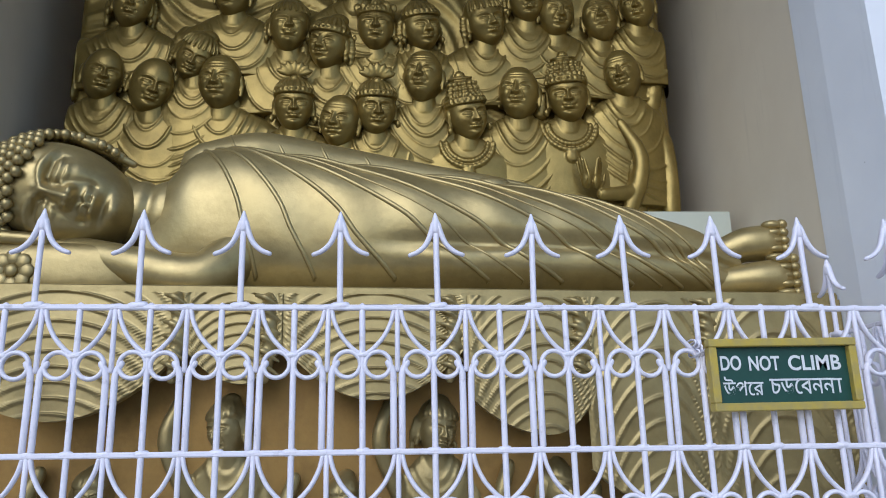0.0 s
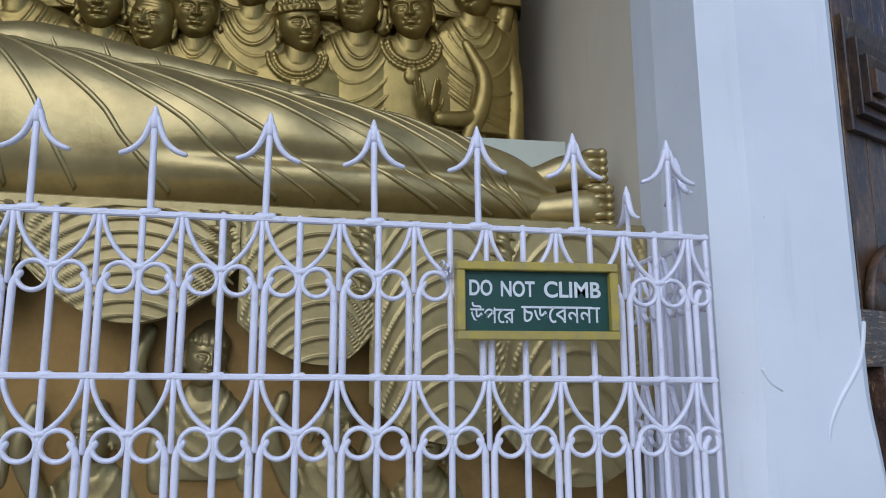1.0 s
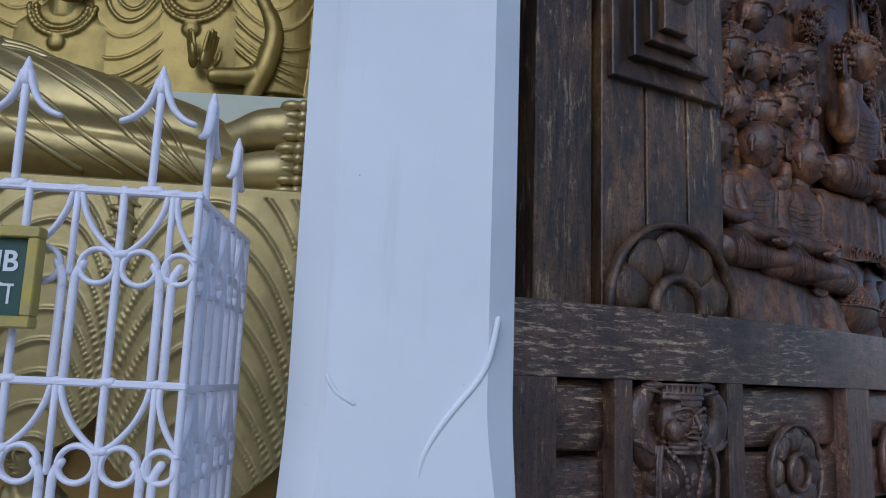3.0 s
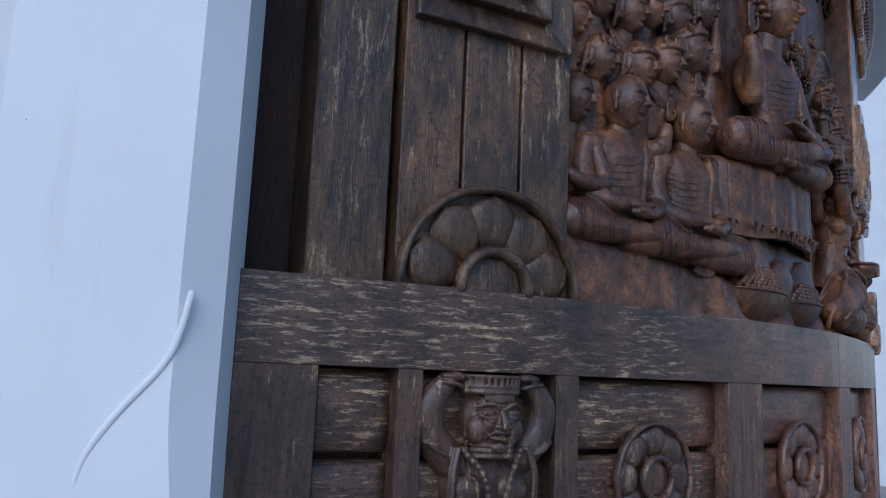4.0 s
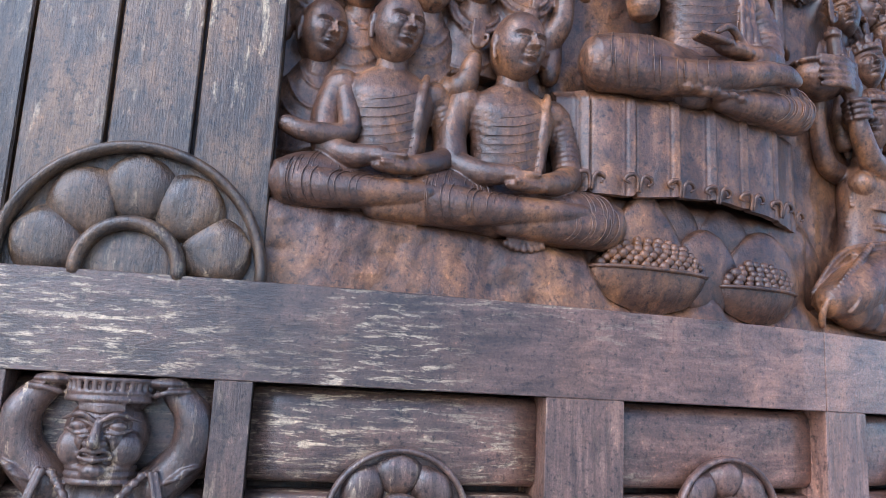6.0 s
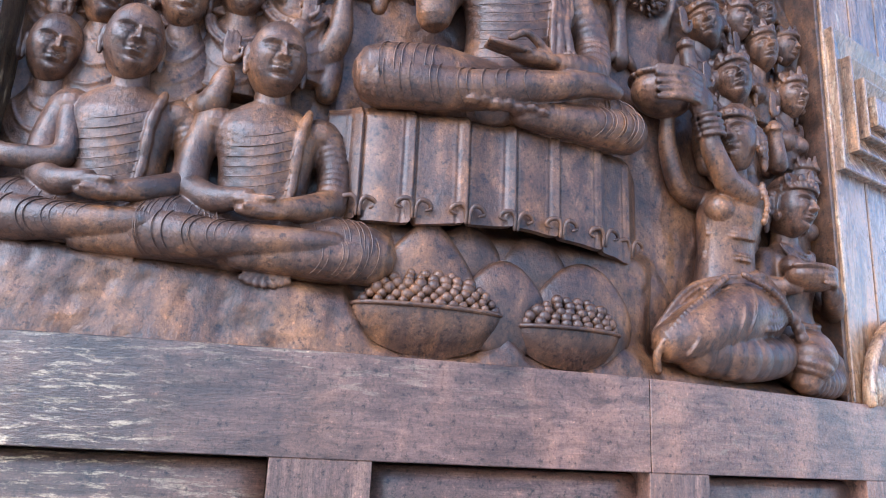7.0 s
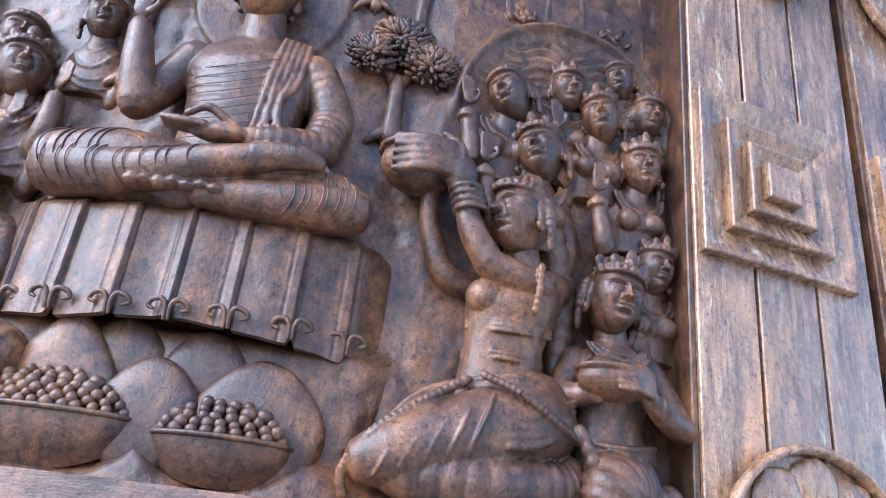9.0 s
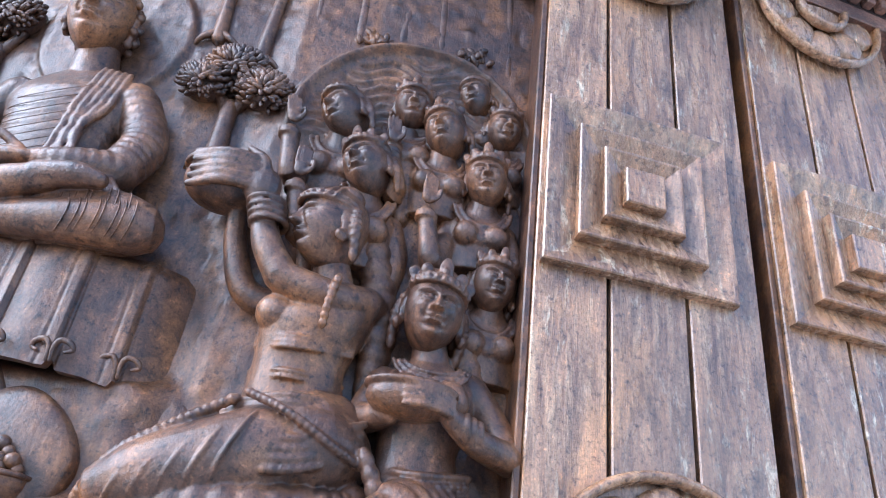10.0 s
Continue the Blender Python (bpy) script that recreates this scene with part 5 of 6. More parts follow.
def post(s0, s1, slots, mat, label, face, mid, crown_r):
    p = thing("carved_post", label, "post", "carved posts", at=tuple(bend([((s0 + s1) / 2, -0.1, 1.97)])[0]))
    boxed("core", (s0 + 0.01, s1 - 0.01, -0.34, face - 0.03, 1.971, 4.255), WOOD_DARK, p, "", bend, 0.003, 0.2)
    cuts = [s0, *slots, s1]
    for i, (a, b) in enumerate(zip(cuts, cuts[1:])):
        boxed("plank", (a + (0.006 if i else 0), b - (0.006 if i < len(cuts) - 2 else 0), face - 0.03 if 0 < i < len(cuts) - 2 else -0.33, face, 1.9715, 4.254), mat, p, "", bend, 0.004, 0.1)
    if mat == WOOD_POST_LIT:
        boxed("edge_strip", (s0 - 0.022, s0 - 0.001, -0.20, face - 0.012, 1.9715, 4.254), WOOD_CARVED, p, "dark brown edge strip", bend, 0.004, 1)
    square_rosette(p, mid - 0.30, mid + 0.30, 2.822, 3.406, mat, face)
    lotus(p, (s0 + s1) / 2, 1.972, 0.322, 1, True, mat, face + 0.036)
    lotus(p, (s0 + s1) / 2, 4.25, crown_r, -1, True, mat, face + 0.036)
    return p


post(3.070, 3.712, (3.283, 3.504), WOOD_POST, "brown weathered wooden post with square rosette and lotus", -0.062, 3.393, 0.30)
post(6.500, 7.200, (6.718, 6.960), WOOD_POST_LIT, "tan wooden post with square rosette and lotus, sky light in its colour", -0.036, 6.812, 0.27)
post(7.285, 7.955, (7.505, 7.735), WOOD_POST_LIT, "grey-brown wooden post with square rosette and lotus beside the cornice", -0.036, 7.60, 0.27)
side = thing("side_plank", "reddish brown weathered plank beside the white pier", "plank", at=tuple(bend([(2.9, -0.1, 1.97)])[0]))
boxed("plank", (2.800, 3.048, -0.33, -0.088, 1.9712, 4.254), WOOD_POST, side, "", bend, 0.006, 0.1)
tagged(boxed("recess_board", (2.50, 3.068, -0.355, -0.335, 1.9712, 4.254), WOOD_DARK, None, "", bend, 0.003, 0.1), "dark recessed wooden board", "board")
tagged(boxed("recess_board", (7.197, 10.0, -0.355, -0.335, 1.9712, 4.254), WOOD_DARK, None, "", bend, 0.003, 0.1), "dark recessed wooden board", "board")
cornice = thing("cornice", "dark wooden cornice with a row of small dentils", "cornice", kind="structure", at=tuple(bend([(6.0, 0, 4.256)])[0]))
boxed("moulding", (2.62, 10.0, -0.34, 0.02, 4.2565, 4.33), WOOD_RAIL, cornice, "", bend, 0.006, 0.12)
boxed("moulding", (2.62, 10.0, -0.34, 0.10, 4.385, 4.45), WOOD_RAIL, cornice, "", bend, 0.01, 0.12)
boxed("backing", (2.62, 10.0, -0.34, 0.02, 4.3305, 4.3845), WOOD_DARK, cornice, "", bend, 0.003, 0.12)
for i in range(34):
    s = 6.0 + 0.065 * i
    boxed("dentil", (s, s + 0.04, 0.021, 0.06, 4.333, 4.383), WOOD_RAIL, cornice, "", bend, 0.004, 1)

# ---- the carved relief between the posts ----
story = thing("carved_relief", "dark brown carved wooden relief with seated teacher, monks and kneeling women", "relief", at=tuple(bend([(5.1, -0.2, 1.97)])[0]))
BASE = -0.235


def ledge_top(s):
    return np.interp(s, [3.71, 4.2, 4.55, 4.64, 4.72, 4.85, 5.0, 5.09, 5.15, 5.27, 5.4, 5.47, 5.6, 5.9, 6.2, 6.5], [2.235, 2.195, 2.165, 2.14, 2.02, 1.972, 2.0, 2.075, 2.01, 1.972, 2.02, 2.075, 2.035, 2.02, 2.01, 1.99])


U, Vv = np.meshgrid(np.linspace(3.7135, 6.4985, 360), np.linspace(1.9712, 4.254, 290), indexing="ij")
n1, n2 = noise_grid(U, Vv, 4.0, 1.0), noise_grid(U, Vv, 22.0, 5.0)
D = BASE + 0.03 + 0.010 * n1 + 0.012 * n2 * np.abs(n2) + 0.03 * np.clip((U - 5.60) / 0.1, 0, 1)
led = 1 / (1 + np.exp(-(ledge_top(U) - Vv) / 0.012))
D += led * (0.135 + 0.012 * n1 - 0.03 * np.clip((U - 5.5), 0, 1))
D += 0.08 / (1 + np.exp(-(2.36 - Vv) / 0.012)) / (1 + np.exp(-(U - 4.60) / 0.015)) / (1 + np.exp(-(5.62 - U) / 0.02)) * (1 - led)
# flaming arch over the women
rr = np.hypot((U - 6.12) / 1.0, (Vv - 3.20) * 0.98)
upper = np.clip((Vv - 3.15) / 0.1, 0, 1)
D += upper * 0.05 * bell(rr - 0.385, 0.022) + upper * 0.02 * np.clip((0.37 - rr) / 0.02, 0, 1)
D -= upper * 0.014 * np.clip((0.36 - rr) / 0.03, 0, 1) * np.abs(np.sin((Vv + 0.02 * np.sin(U * 30)) * 85)) ** 3
# big halo
hal = np.hypot(U - 5.10, (Vv - 3.50) * 0.9)
D += 0.02 * np.clip((0.26 - hal) / 0.015, 0, 1)
c = Clay()
c.grid(np.stack([U, D, Vv], -1))
c.box(3.7135, 6.4985, -0.334, BASE - 0.04, 1.9712, 4.254, 0.002, 0.15)
part("background", c, WOOD_CARVED, story, "", bend)


def figure(fn, *a, label="", **k):
    c = Clay()
    fn(c, *a, **k)
    c = moulded(c, 0.0038, 1, 0.46)
    return part("carved_figure", c, WOOD_CARVED, story, label, bend)


def chest_lines(c, u, w, v0, v1, rx, ry, n, x0, x1, thick):
    """Thin sagging lines of a robe drawn tight over the chest."""
    for j in range(n):
        z = v0 + (v1 - v0) * j / (n - 1)
        pts = []
        for x in np.linspace(x0, x1, 16):
            k = (x - x0) / (x1 - x0)
            pts.append((u + x, w + ry * math.sqrt(max(0.0, 1 - (x / rx) ** 2)), z - 0.22 * rx * math.sin(math.pi * min(1.0, k * 0.8 + 0.1)) + 0.3 * rx * k))
        c.crisp().tube(pts, [thick * 0.4] + [thick] * 14 + [thick * 0.4], 7, 2)


def seated(c, u, v, k=1.0, w=-0.15, style="bald", yaw=0, pitch=4, roll=0, reach=0.285, robe=True):
    """A monk cross-legged, hands in his lap."""
    def q(x, y, z):
        return (u + x * k, w + y * k, v + z * k)
    head(c, q(0.0, 0.045, 0.565), 0.108 * k, yaw, pitch, roll, style)
    c.tube([q(0, 0.02, 0.5), q(0, 0.0, 0.42)], [0.046 * k, 0.055 * k], 14, 4)
    c.loft([(*q(0, 0, 0.03), 0.15 * k, 0.10 * k), (*q(0, 0, 0.14), 0.115 * k, 0.085 * k), (*q(0, 0.01, 0.27), 0.118 * k, 0.08 * k), (*q(0, 0.01, 0.36), 0.142 * k, 0.085 * k), (*q(0, 0, 0.41), 0.135 * k, 0.07 * k), (*q(0, 0, 0.455), 0.06 * k, 0.05 * k)],
           34, (lambda a, h: grooves(20, 0.02, 0.32, 0.08)(a, h) * (h < 0.6)) if robe else None)
    for sx in (-1, 1):
        c.ball(q(0.135 * sx, -0.005, 0.385), np.array((0.055, 0.06, 0.055)) * k)
        fold = (0.07, 11) if (robe and sx > 0) else None
        c.tube([q(0.15 * sx, -0.005, 0.39), q(0.18 * sx, 0.005, 0.29), q(0.178 * sx, 0.04, 0.19)], [0.05 * k, 0.046 * k, 0.042 * k], 14, 7, fold=fold)
        c.tube([q(0.178 * sx, 0.04, 0.19), q(0.11 * sx, 0.10, 0.155), q(0.03 * sx, 0.135, 0.145 - 0.012 * sx)], [0.042 * k, 0.035 * k, 0.024 * k], 14, 6)
        c.ball(q(0.005 * sx, 0.14, 0.135 - 0.012 * sx), np.array((0.065, 0.028, 0.018)) * k, 12, 8)
        for f in range(4):
            c.tube([q(0.03 * sx, 0.155 - 0.012 * f, 0.143 - 0.012 * sx), q(-0.03 * sx, 0.165 - 0.012 * f, 0.14 - 0.012 * sx)], 0.009 * k, 6, 3)
    if robe:
        chest_lines(c, u, w + 0.011 * k, v + 0.13 * k, v + 0.345 * k, 0.122 * k, 0.083 * k, 9, -0.105 * k, 0.075 * k, 0.0013 * k)
    # crossed legs: each thigh out to the knee, the shin back across
    c.tube([q(-0.04, 0.02, 0.07), q(-0.2, 0.04, 0.085), q(-reach + 0.02, 0.06, 0.075)], [0.082 * k, 0.085 * k, 0.075 * k], 26, 10)
    c.tube([q(-reach + 0.02, 0.06, 0.07), q(-0.12, 0.105, 0.055), q(0.10, 0.12, 0.065), q(0.19, 0.115, 0.075)], [0.072 * k, 0.048 * k, 0.034 * k, 0.022 * k], 16, 10)
    c.tube([q(0.04, 0.02, 0.06), q(0.2, 0.04, 0.07), q(reach, 0.06, 0.06)], [0.082 * k, 0.085 * k, 0.075 * k], 26, 10)
    c.tube([q(reach, 0.06, 0.055), q(0.12, 0.09, 0.035), q(-0.04, 0.09, 0.025)], [0.072 * k, 0.05 * k, 0.035 * k], 20, 8)
    for sx in (-1, 1):
        drape_arcs(c, [q(0.07 * sx, 0.025, 0.075 - 0.007 * sx), q(0.2 * sx, 0.04, 0.078 - 0.007 * sx), q((reach - 0.02) * sx, 0.06, 0.07)], [0.082 * k, 0.085 * k, 0.075 * k], 8, 0.045 * sx)
    drape_arcs(c, [q(-reach + 0.02, 0.06, 0.07), q(-0.12, 0.105, 0.055), q(0.0, 0.113, 0.06)], [0.072 * k, 0.048 * k, 0.041 * k], 9, -0.05)
    drape_arcs(c, [q(reach, 0.06, 0.055), q(0.12, 0.09, 0.035)], [0.072 * k, 0.05 * k], 7, 0.05)
    c.tube([q(0.10, 0.05, 0.43), q(0.082, 0.078, 0.34), q(0.072, 0.070, 0.22), q(0.06, 0.085, 0.15)], [0.014 * k, 0.016 * k, 0.016 * k, 0.012 * k], 9, 6, fold=(0.2, 5))
    for f in range(7):
        a = -0.9 + 0.3 * f
        c.tube([q(0.03, 0.06, 0.01), q(0.03 + 0.07 * math.sin(a), 0.075, -0.005 - 0.035 * math.cos(a))], [0.016 * k, 0.011 * k], 7, 3)


figure(seated, 4.03, 2.185, 1.0, w=-0.16, yaw=22, roll=4)
figure(seated, 4.405, 2.170, 1.02, w=-0.145, yaw=14, roll=2)


def standing_monk(c):
    bust(c, 3.815, 2.735, -0.17, 0.098, 28, 6, 4, "bald", 0, 1.35, 4.2, 16)
    c.tube([(3.90, -0.14, 2.55), (3.91, -0.10, 2.42), (3.80, -0.08, 2.40), (3.74, -0.09, 2.42)], [0.035, 0.034, 0.03, 0.025], 12, 6)
    c.tube([(3.74, -0.15, 2.22), (3.80, -0.13, 2.27), (3.88, -0.14, 2.24)], [0.06, 0.08, 0.05], 14, 8, fold=(0.1, 8))


figure(standing_monk)
CROWD = [  # along, up, out, size, yaw, pitch, roll, headgear
    (4.135, 2.925, -0.20, 0.094, 20, 4, 4, "band"), (4.29, 2.985, -0.20, 0.094, 26, 2, 2, "crown"), (3.93, 2.91, -0.21, 0.092, 30, 4, 6, "hair"), (4.44, 3.075, -0.19, 0.10, 34, -6, -6, "crown"),
    (4.09, 3.15, -0.21, 0.092, 28, 4, 2, "crown"), (3.92, 3.165, -0.21, 0.092, 30, 0, 4, "tiara"), (4.37, 3.21, -0.22, 0.088, 34, 0, -2, "band"), (4.22, 3.20, -0.22, 0.086, 25, 2, 0, "hair"),
    (3.80, 3.05, -0.22, 0.088, 30, 4, 4, "crown"), (4.12, 3.40, -0.22, 0.088, 20, 6, 2, "band"), (3.84, 3.38, -0.22, 0.088, 25, 4, 2, "crown"), (4.6, 3.32, -0.23, 0.08, 25, 0, -6, "band")]
for i, (u, v, w, size, yaw, pitch, roll, style) in enumerate(CROWD):
    c = Clay()
    bust(c, u, v, w + 0.05, size, yaw, pitch, roll, style, 0, 1.3, 2.4, 7, chain=style == "crown")
    if i == 0:
        c.tube([(4.20, -0.17, 2.60), (4.25, -0.13, 2.62), (4.275, -0.12, 2.70)], [0.045, 0.042, 0.028], 12, 6, fold=(0.1, 4))
        hand(c, (4.28, -0.11, 2.755), 0.062, 4, 10)
    if i == 3:
        c.tube([(4.52, -0.2, 2.80), (4.57, -0.15, 2.88), (4.575, -0.13, 2.98)], [0.045, 0.04, 0.028], 12, 6)
        hand(c, (4.58, -0.12, 3.035), 0.062, 6, -10)
        c.tube([(4.36, -0.2, 2.84), (4.40, -0.14, 2.78), (4.46, -0.13, 2.88)], [0.04, 0.036, 0.026], 12, 6)
        hand(c, (4.475, -0.12, 2.925), 0.058, 10, 0)
    part("carved_figure", moulded(c, 0.0045, 1, 0.42), WOOD_CARVED, story, "", bend)


def teacher(c):
    """The large figure on the draped seat, one hand raised."""
    u, w = 5.11, -0.13
    head(c, (5.105, w + 0.03, 3.455), 0.135, 12, 4, 2, "curl")
    c.tube([(5.11, w - 0.01, 3.36), (5.115, w - 0.03, 3.25)], [0.062, 0.075], 16, 4)
    c.loft([(5.10, w - 0.02, 2.72, 0.21, 0.11), (5.115, w - 0.01, 2.86, 0.165, 0.10), (5.12, w, 3.0, 0.165, 0.10), (5.12, w, 3.12, 0.195, 0.105), (5.12, w - 0.02, 3.20, 0.195, 0.08), (5.115, w - 0.03, 3.265, 0.085, 0.06)],
           44, lambda a, h: grooves(22, 0.018, 0.36, 0.08)(a, h) * (h < 0.68))
    chest_lines(c, 5.12, w + 0.002, 2.84, 3.10, 0.17, 0.105, 10, -0.15, 0.09, 0.0014)
    for t in range(5):  # gathered cloth over the shoulder
        c.tube([(5.205 + 0.017 * t, w + 0.055 - 0.005 * t, 3.235), (5.195 + 0.018 * t, w + 0.093 - 0.006 * t, 3.08), (5.19 + 0.012 * t + 0.012 * (t % 2), w + 0.100, 2.98), (5.18 + 0.022 * t, w + 0.115, 2.84)], [0.011, 0.012, 0.013, 0.011], 8, 8, fold=(0.25, 6))
    c.tube([(4.94, w - 0.01, 3.17), (4.87, w + 0.0, 3.06), (4.835, w + 0.05, 2.965)], [0.062, 0.058, 0.052], 18, 8)
    c.tube([(4.835, w + 0.05, 2.965), (4.815, w + 0.075, 3.08), (4.79, w + 0.075, 3.20)], [0.053, 0.046, 0.034], 16, 8)
    hand(c, (4.782, w + 0.08, 3.27), 0.085, -4, 8)
    c.tube([(5.30, w - 0.01, 3.17), (5.37, w, 3.02), (5.36, w + 0.04, 2.90)], [0.066, 0.066, 0.06], 18, 10, fold=(0.05, 10))
    c.tube([(5.36, w + 0.04, 2.885), (5.27, w + 0.11, 2.85), (5.18, w + 0.13, 2.845)], [0.06, 0.048, 0.03], 16, 8, fold=(0.06, 8))
    for t in range(8):
        c.tube([(5.23 + 0.02 * t, w + 0.125 - 0.006 * t, 2.89 - 0.008 * t), (5.26 + 0.02 * t, w + 0.135 - 0.006 * t, 2.84 - 0.006 * t), (5.30 + 0.016 * t, w + 0.11 - 0.004 * t, 2.79)], 0.010, 7, 5)
    c.ball((5.12, w + 0.14, 2.84), (0.085, 0.035, 0.024), 14, 9)
    for f in range(4):
        c.tube([(5.08, w + 0.17 - 0.014 * f, 2.845), (5.01, w + 0.175 - 0.014 * f, 2.848), (4.97, w + 0.17 - 0.014 * f, 2.855)], [0.012, 0.011, 0.008], 7, 4)
    c.tube([(5.15, w + 0.15, 2.86), (5.08, w + 0.165, 2.90), (5.03, w + 0.165, 2.875)], [0.014, 0.013, 0.010], 8, 5)
    # legs
    c.tube([(5.05, w, 2.75), (4.85, w + 0.03, 2.765), (4.69, w + 0.05, 2.755)], [0.11, 0.105, 0.085], 28, 12)
    c.tube([(4.69, w + 0.05, 2.735), (4.90, w + 0.10, 2.72), (5.12, w + 0.14, 2.755), (5.27, w + 0.145, 2.79)], [0.08, 0.06, 0.046, 0.035], 20, 12)
    c.tube([(5.22, w + 0.15, 2.785), (5.32, w + 0.15, 2.795), (5.38, w + 0.14, 2.79)], [0.036, 0.034, 0.022], 14, 5)
    c.tube([(5.15, w, 2.74), (5.33, w + 0.03, 2.735), (5.45, w + 0.05, 2.725)], [0.11, 0.10, 0.078], 28, 12)
    drape_arcs(c, [(4.98, w + 0.01, 2.755), (4.85, w + 0.03, 2.765), (4.69, w + 0.05, 2.755)], [0.108, 0.105, 0.085], 11, -0.06, 0.0022)
    drape_arcs(c, [(4.69, w + 0.05, 2.735), (4.90, w + 0.10, 2.72), (5.10, w + 0.137, 2.75)], [0.08, 0.06, 0.047], 11, -0.055, 0.0020)
    drape_arcs(c, [(5.25, w + 0.018, 2.737), (5.33, w + 0.03, 2.735), (5.45, w + 0.05, 2.725)], [0.105, 0.10, 0.078], 8, 0.06, 0.0022)
    drape_arcs(c, [(5.47, w + 0.06, 2.715), (5.30, w + 0.10, 2.69)], [0.07, 0.055], 8, 0.055, 0.0020)
    c.tube([(5.47, w + 0.06, 2.715), (5.30, w + 0.10, 2.69), (5.10, w + 0.10, 2.685)], [0.07, 0.055, 0.04], 20, 12)
    for t in range(7):
        c.ball((4.93 + 0.035 * t, w + 0.13, 2.68 + 0.006 * (t % 2)), (0.026, 0.03, 0.016), 8, 6)


figure(teacher)

# draped seat
seat = part("draped_seat", (lambda c: (c.box(4.60, 5.585, -0.30, -0.215, 2.30, 2.655, 0.01, 0.05), c)[1])(Clay()), WOOD_CARVED, story, "", bend)


def seat_out(s):
    return -0.058 - 0.135 * np.abs((s - 5.05) / 0.55) ** 3.2


PLEATS = (4.655, 4.80, 4.948, 5.09, 5.232, 5.385, 5.52)
c = Clay()
S, T = np.meshgrid(np.linspace(4.565, 5.665, 300), np.linspace(0, 1, 40), indexing="ij")
hem = 2.342 - 0.012 * np.sin((S - 4.57) * 9) - 0.05 * np.clip((S - 5.45) / 0.2, 0, 1)
out = seat_out(S) + 0.004 * T + 0.006 * np.sin(S * 31) - 0.03 * bell(T, 0.06)
for x0 in PLEATS:  # each pleat overlaps the next, with a thin second line beside it
    out = out + 0.013 * np.clip(1 - (x0 - S) / 0.045, 0, 1) * (S < x0) - 0.007 * bell(S - x0 - 0.004, 0.004) - 0.004 * bell(S - x0 + 0.03, 0.004)
    hem = hem + 0.022 * bell(S - x0, 0.006)
Zz = 2.668 + (hem - 2.668) * T
P = np.stack([S, out, Zz], -1)
c.grid(P)
back = P.copy()
back[..., 1] -= 0.025
c.grid(np.stack([P[:, -1], back[:, -1]], 0))
c.grid(np.stack([P[0], back[0]], 0))
c.grid(np.stack([P[-1], back[-1]], 0))
c.grid(np.stack([P[:, 0], np.stack([S[:, 0], np.full(300, -0.28), np.full(300, 2.664)], -1)], 0))
part("cloth", c, WOOD_CARVED, seat, "", bend)
for x0 in PLEATS:
    c = Clay()
    o = float(seat_out(x0)) + 0.018
    for sx in (-1, 1):  # the curled fold at the hem
        c.tube([(x0 + 0.005 * sx, o, 2.345), (x0 + 0.006 * sx, o + 0.006, 2.375), (x0 + 0.018 * sx, o + 0.008, 2.392), (x0 + 0.040 * sx, o + 0.005, 2.388), (x0 + 0.048 * sx, o, 2.374), (x0 + 0.034 * sx, o + 0.003, 2.366)], [0.005, 0.006, 0.007, 0.007, 0.006, 0.004], 8, 5)
    part("pleat_curl", c, WOOD_CARVED, seat, "", bend)

# lotus petals and rocks under the seat
for u, v, ru, rv, w, tip in ((4.86, 2.16, 0.15, 0.205, -0.155, 1), (5.085, 2.13, 0.13, 0.14, -0.15, 0), (5.34, 2.13, 0.17, 0.165, -0.16, 0), (4.98, 2.27, 0.11, 0.10, -0.19, 0), (5.19, 2.26, 0.11, 0.10, -0.19, 0), (5.43, 2.25, 0.10, 0.11, -0.21, 0), (5.56, 2.24, 0.07, 0.10, -0.22, 0), (4.70, 2.26, 0.10, 0.12, -0.2, 0), (5.66, 2.2, 0.09, 0.14, -0.24, 0)):
    c = Clay()
    e = np.linspace(-np.pi / 2, np.pi / 2, 18)[:, None]
    a = np.linspace(0, 2 * np.pi, 30, endpoint=False)[None, :]
    zz = np.sin(e) + 0 * a
    shrink = 1 - (0.55 if tip else 0.25) * np.clip(zz, 0, 1) ** 1.5
    P = np.stack([u + ru * np.cos(e) * np.cos(a) * shrink, w + 0.034 + 0.05 * np.sign(np.sin(a)) * np.abs(np.cos(e) * np.sin(a)) ** 0.5, v + rv * zz], -1)
    c.grid(P, cv=True)
    part("petal", c, WOOD_CARVED, story, "", bend)

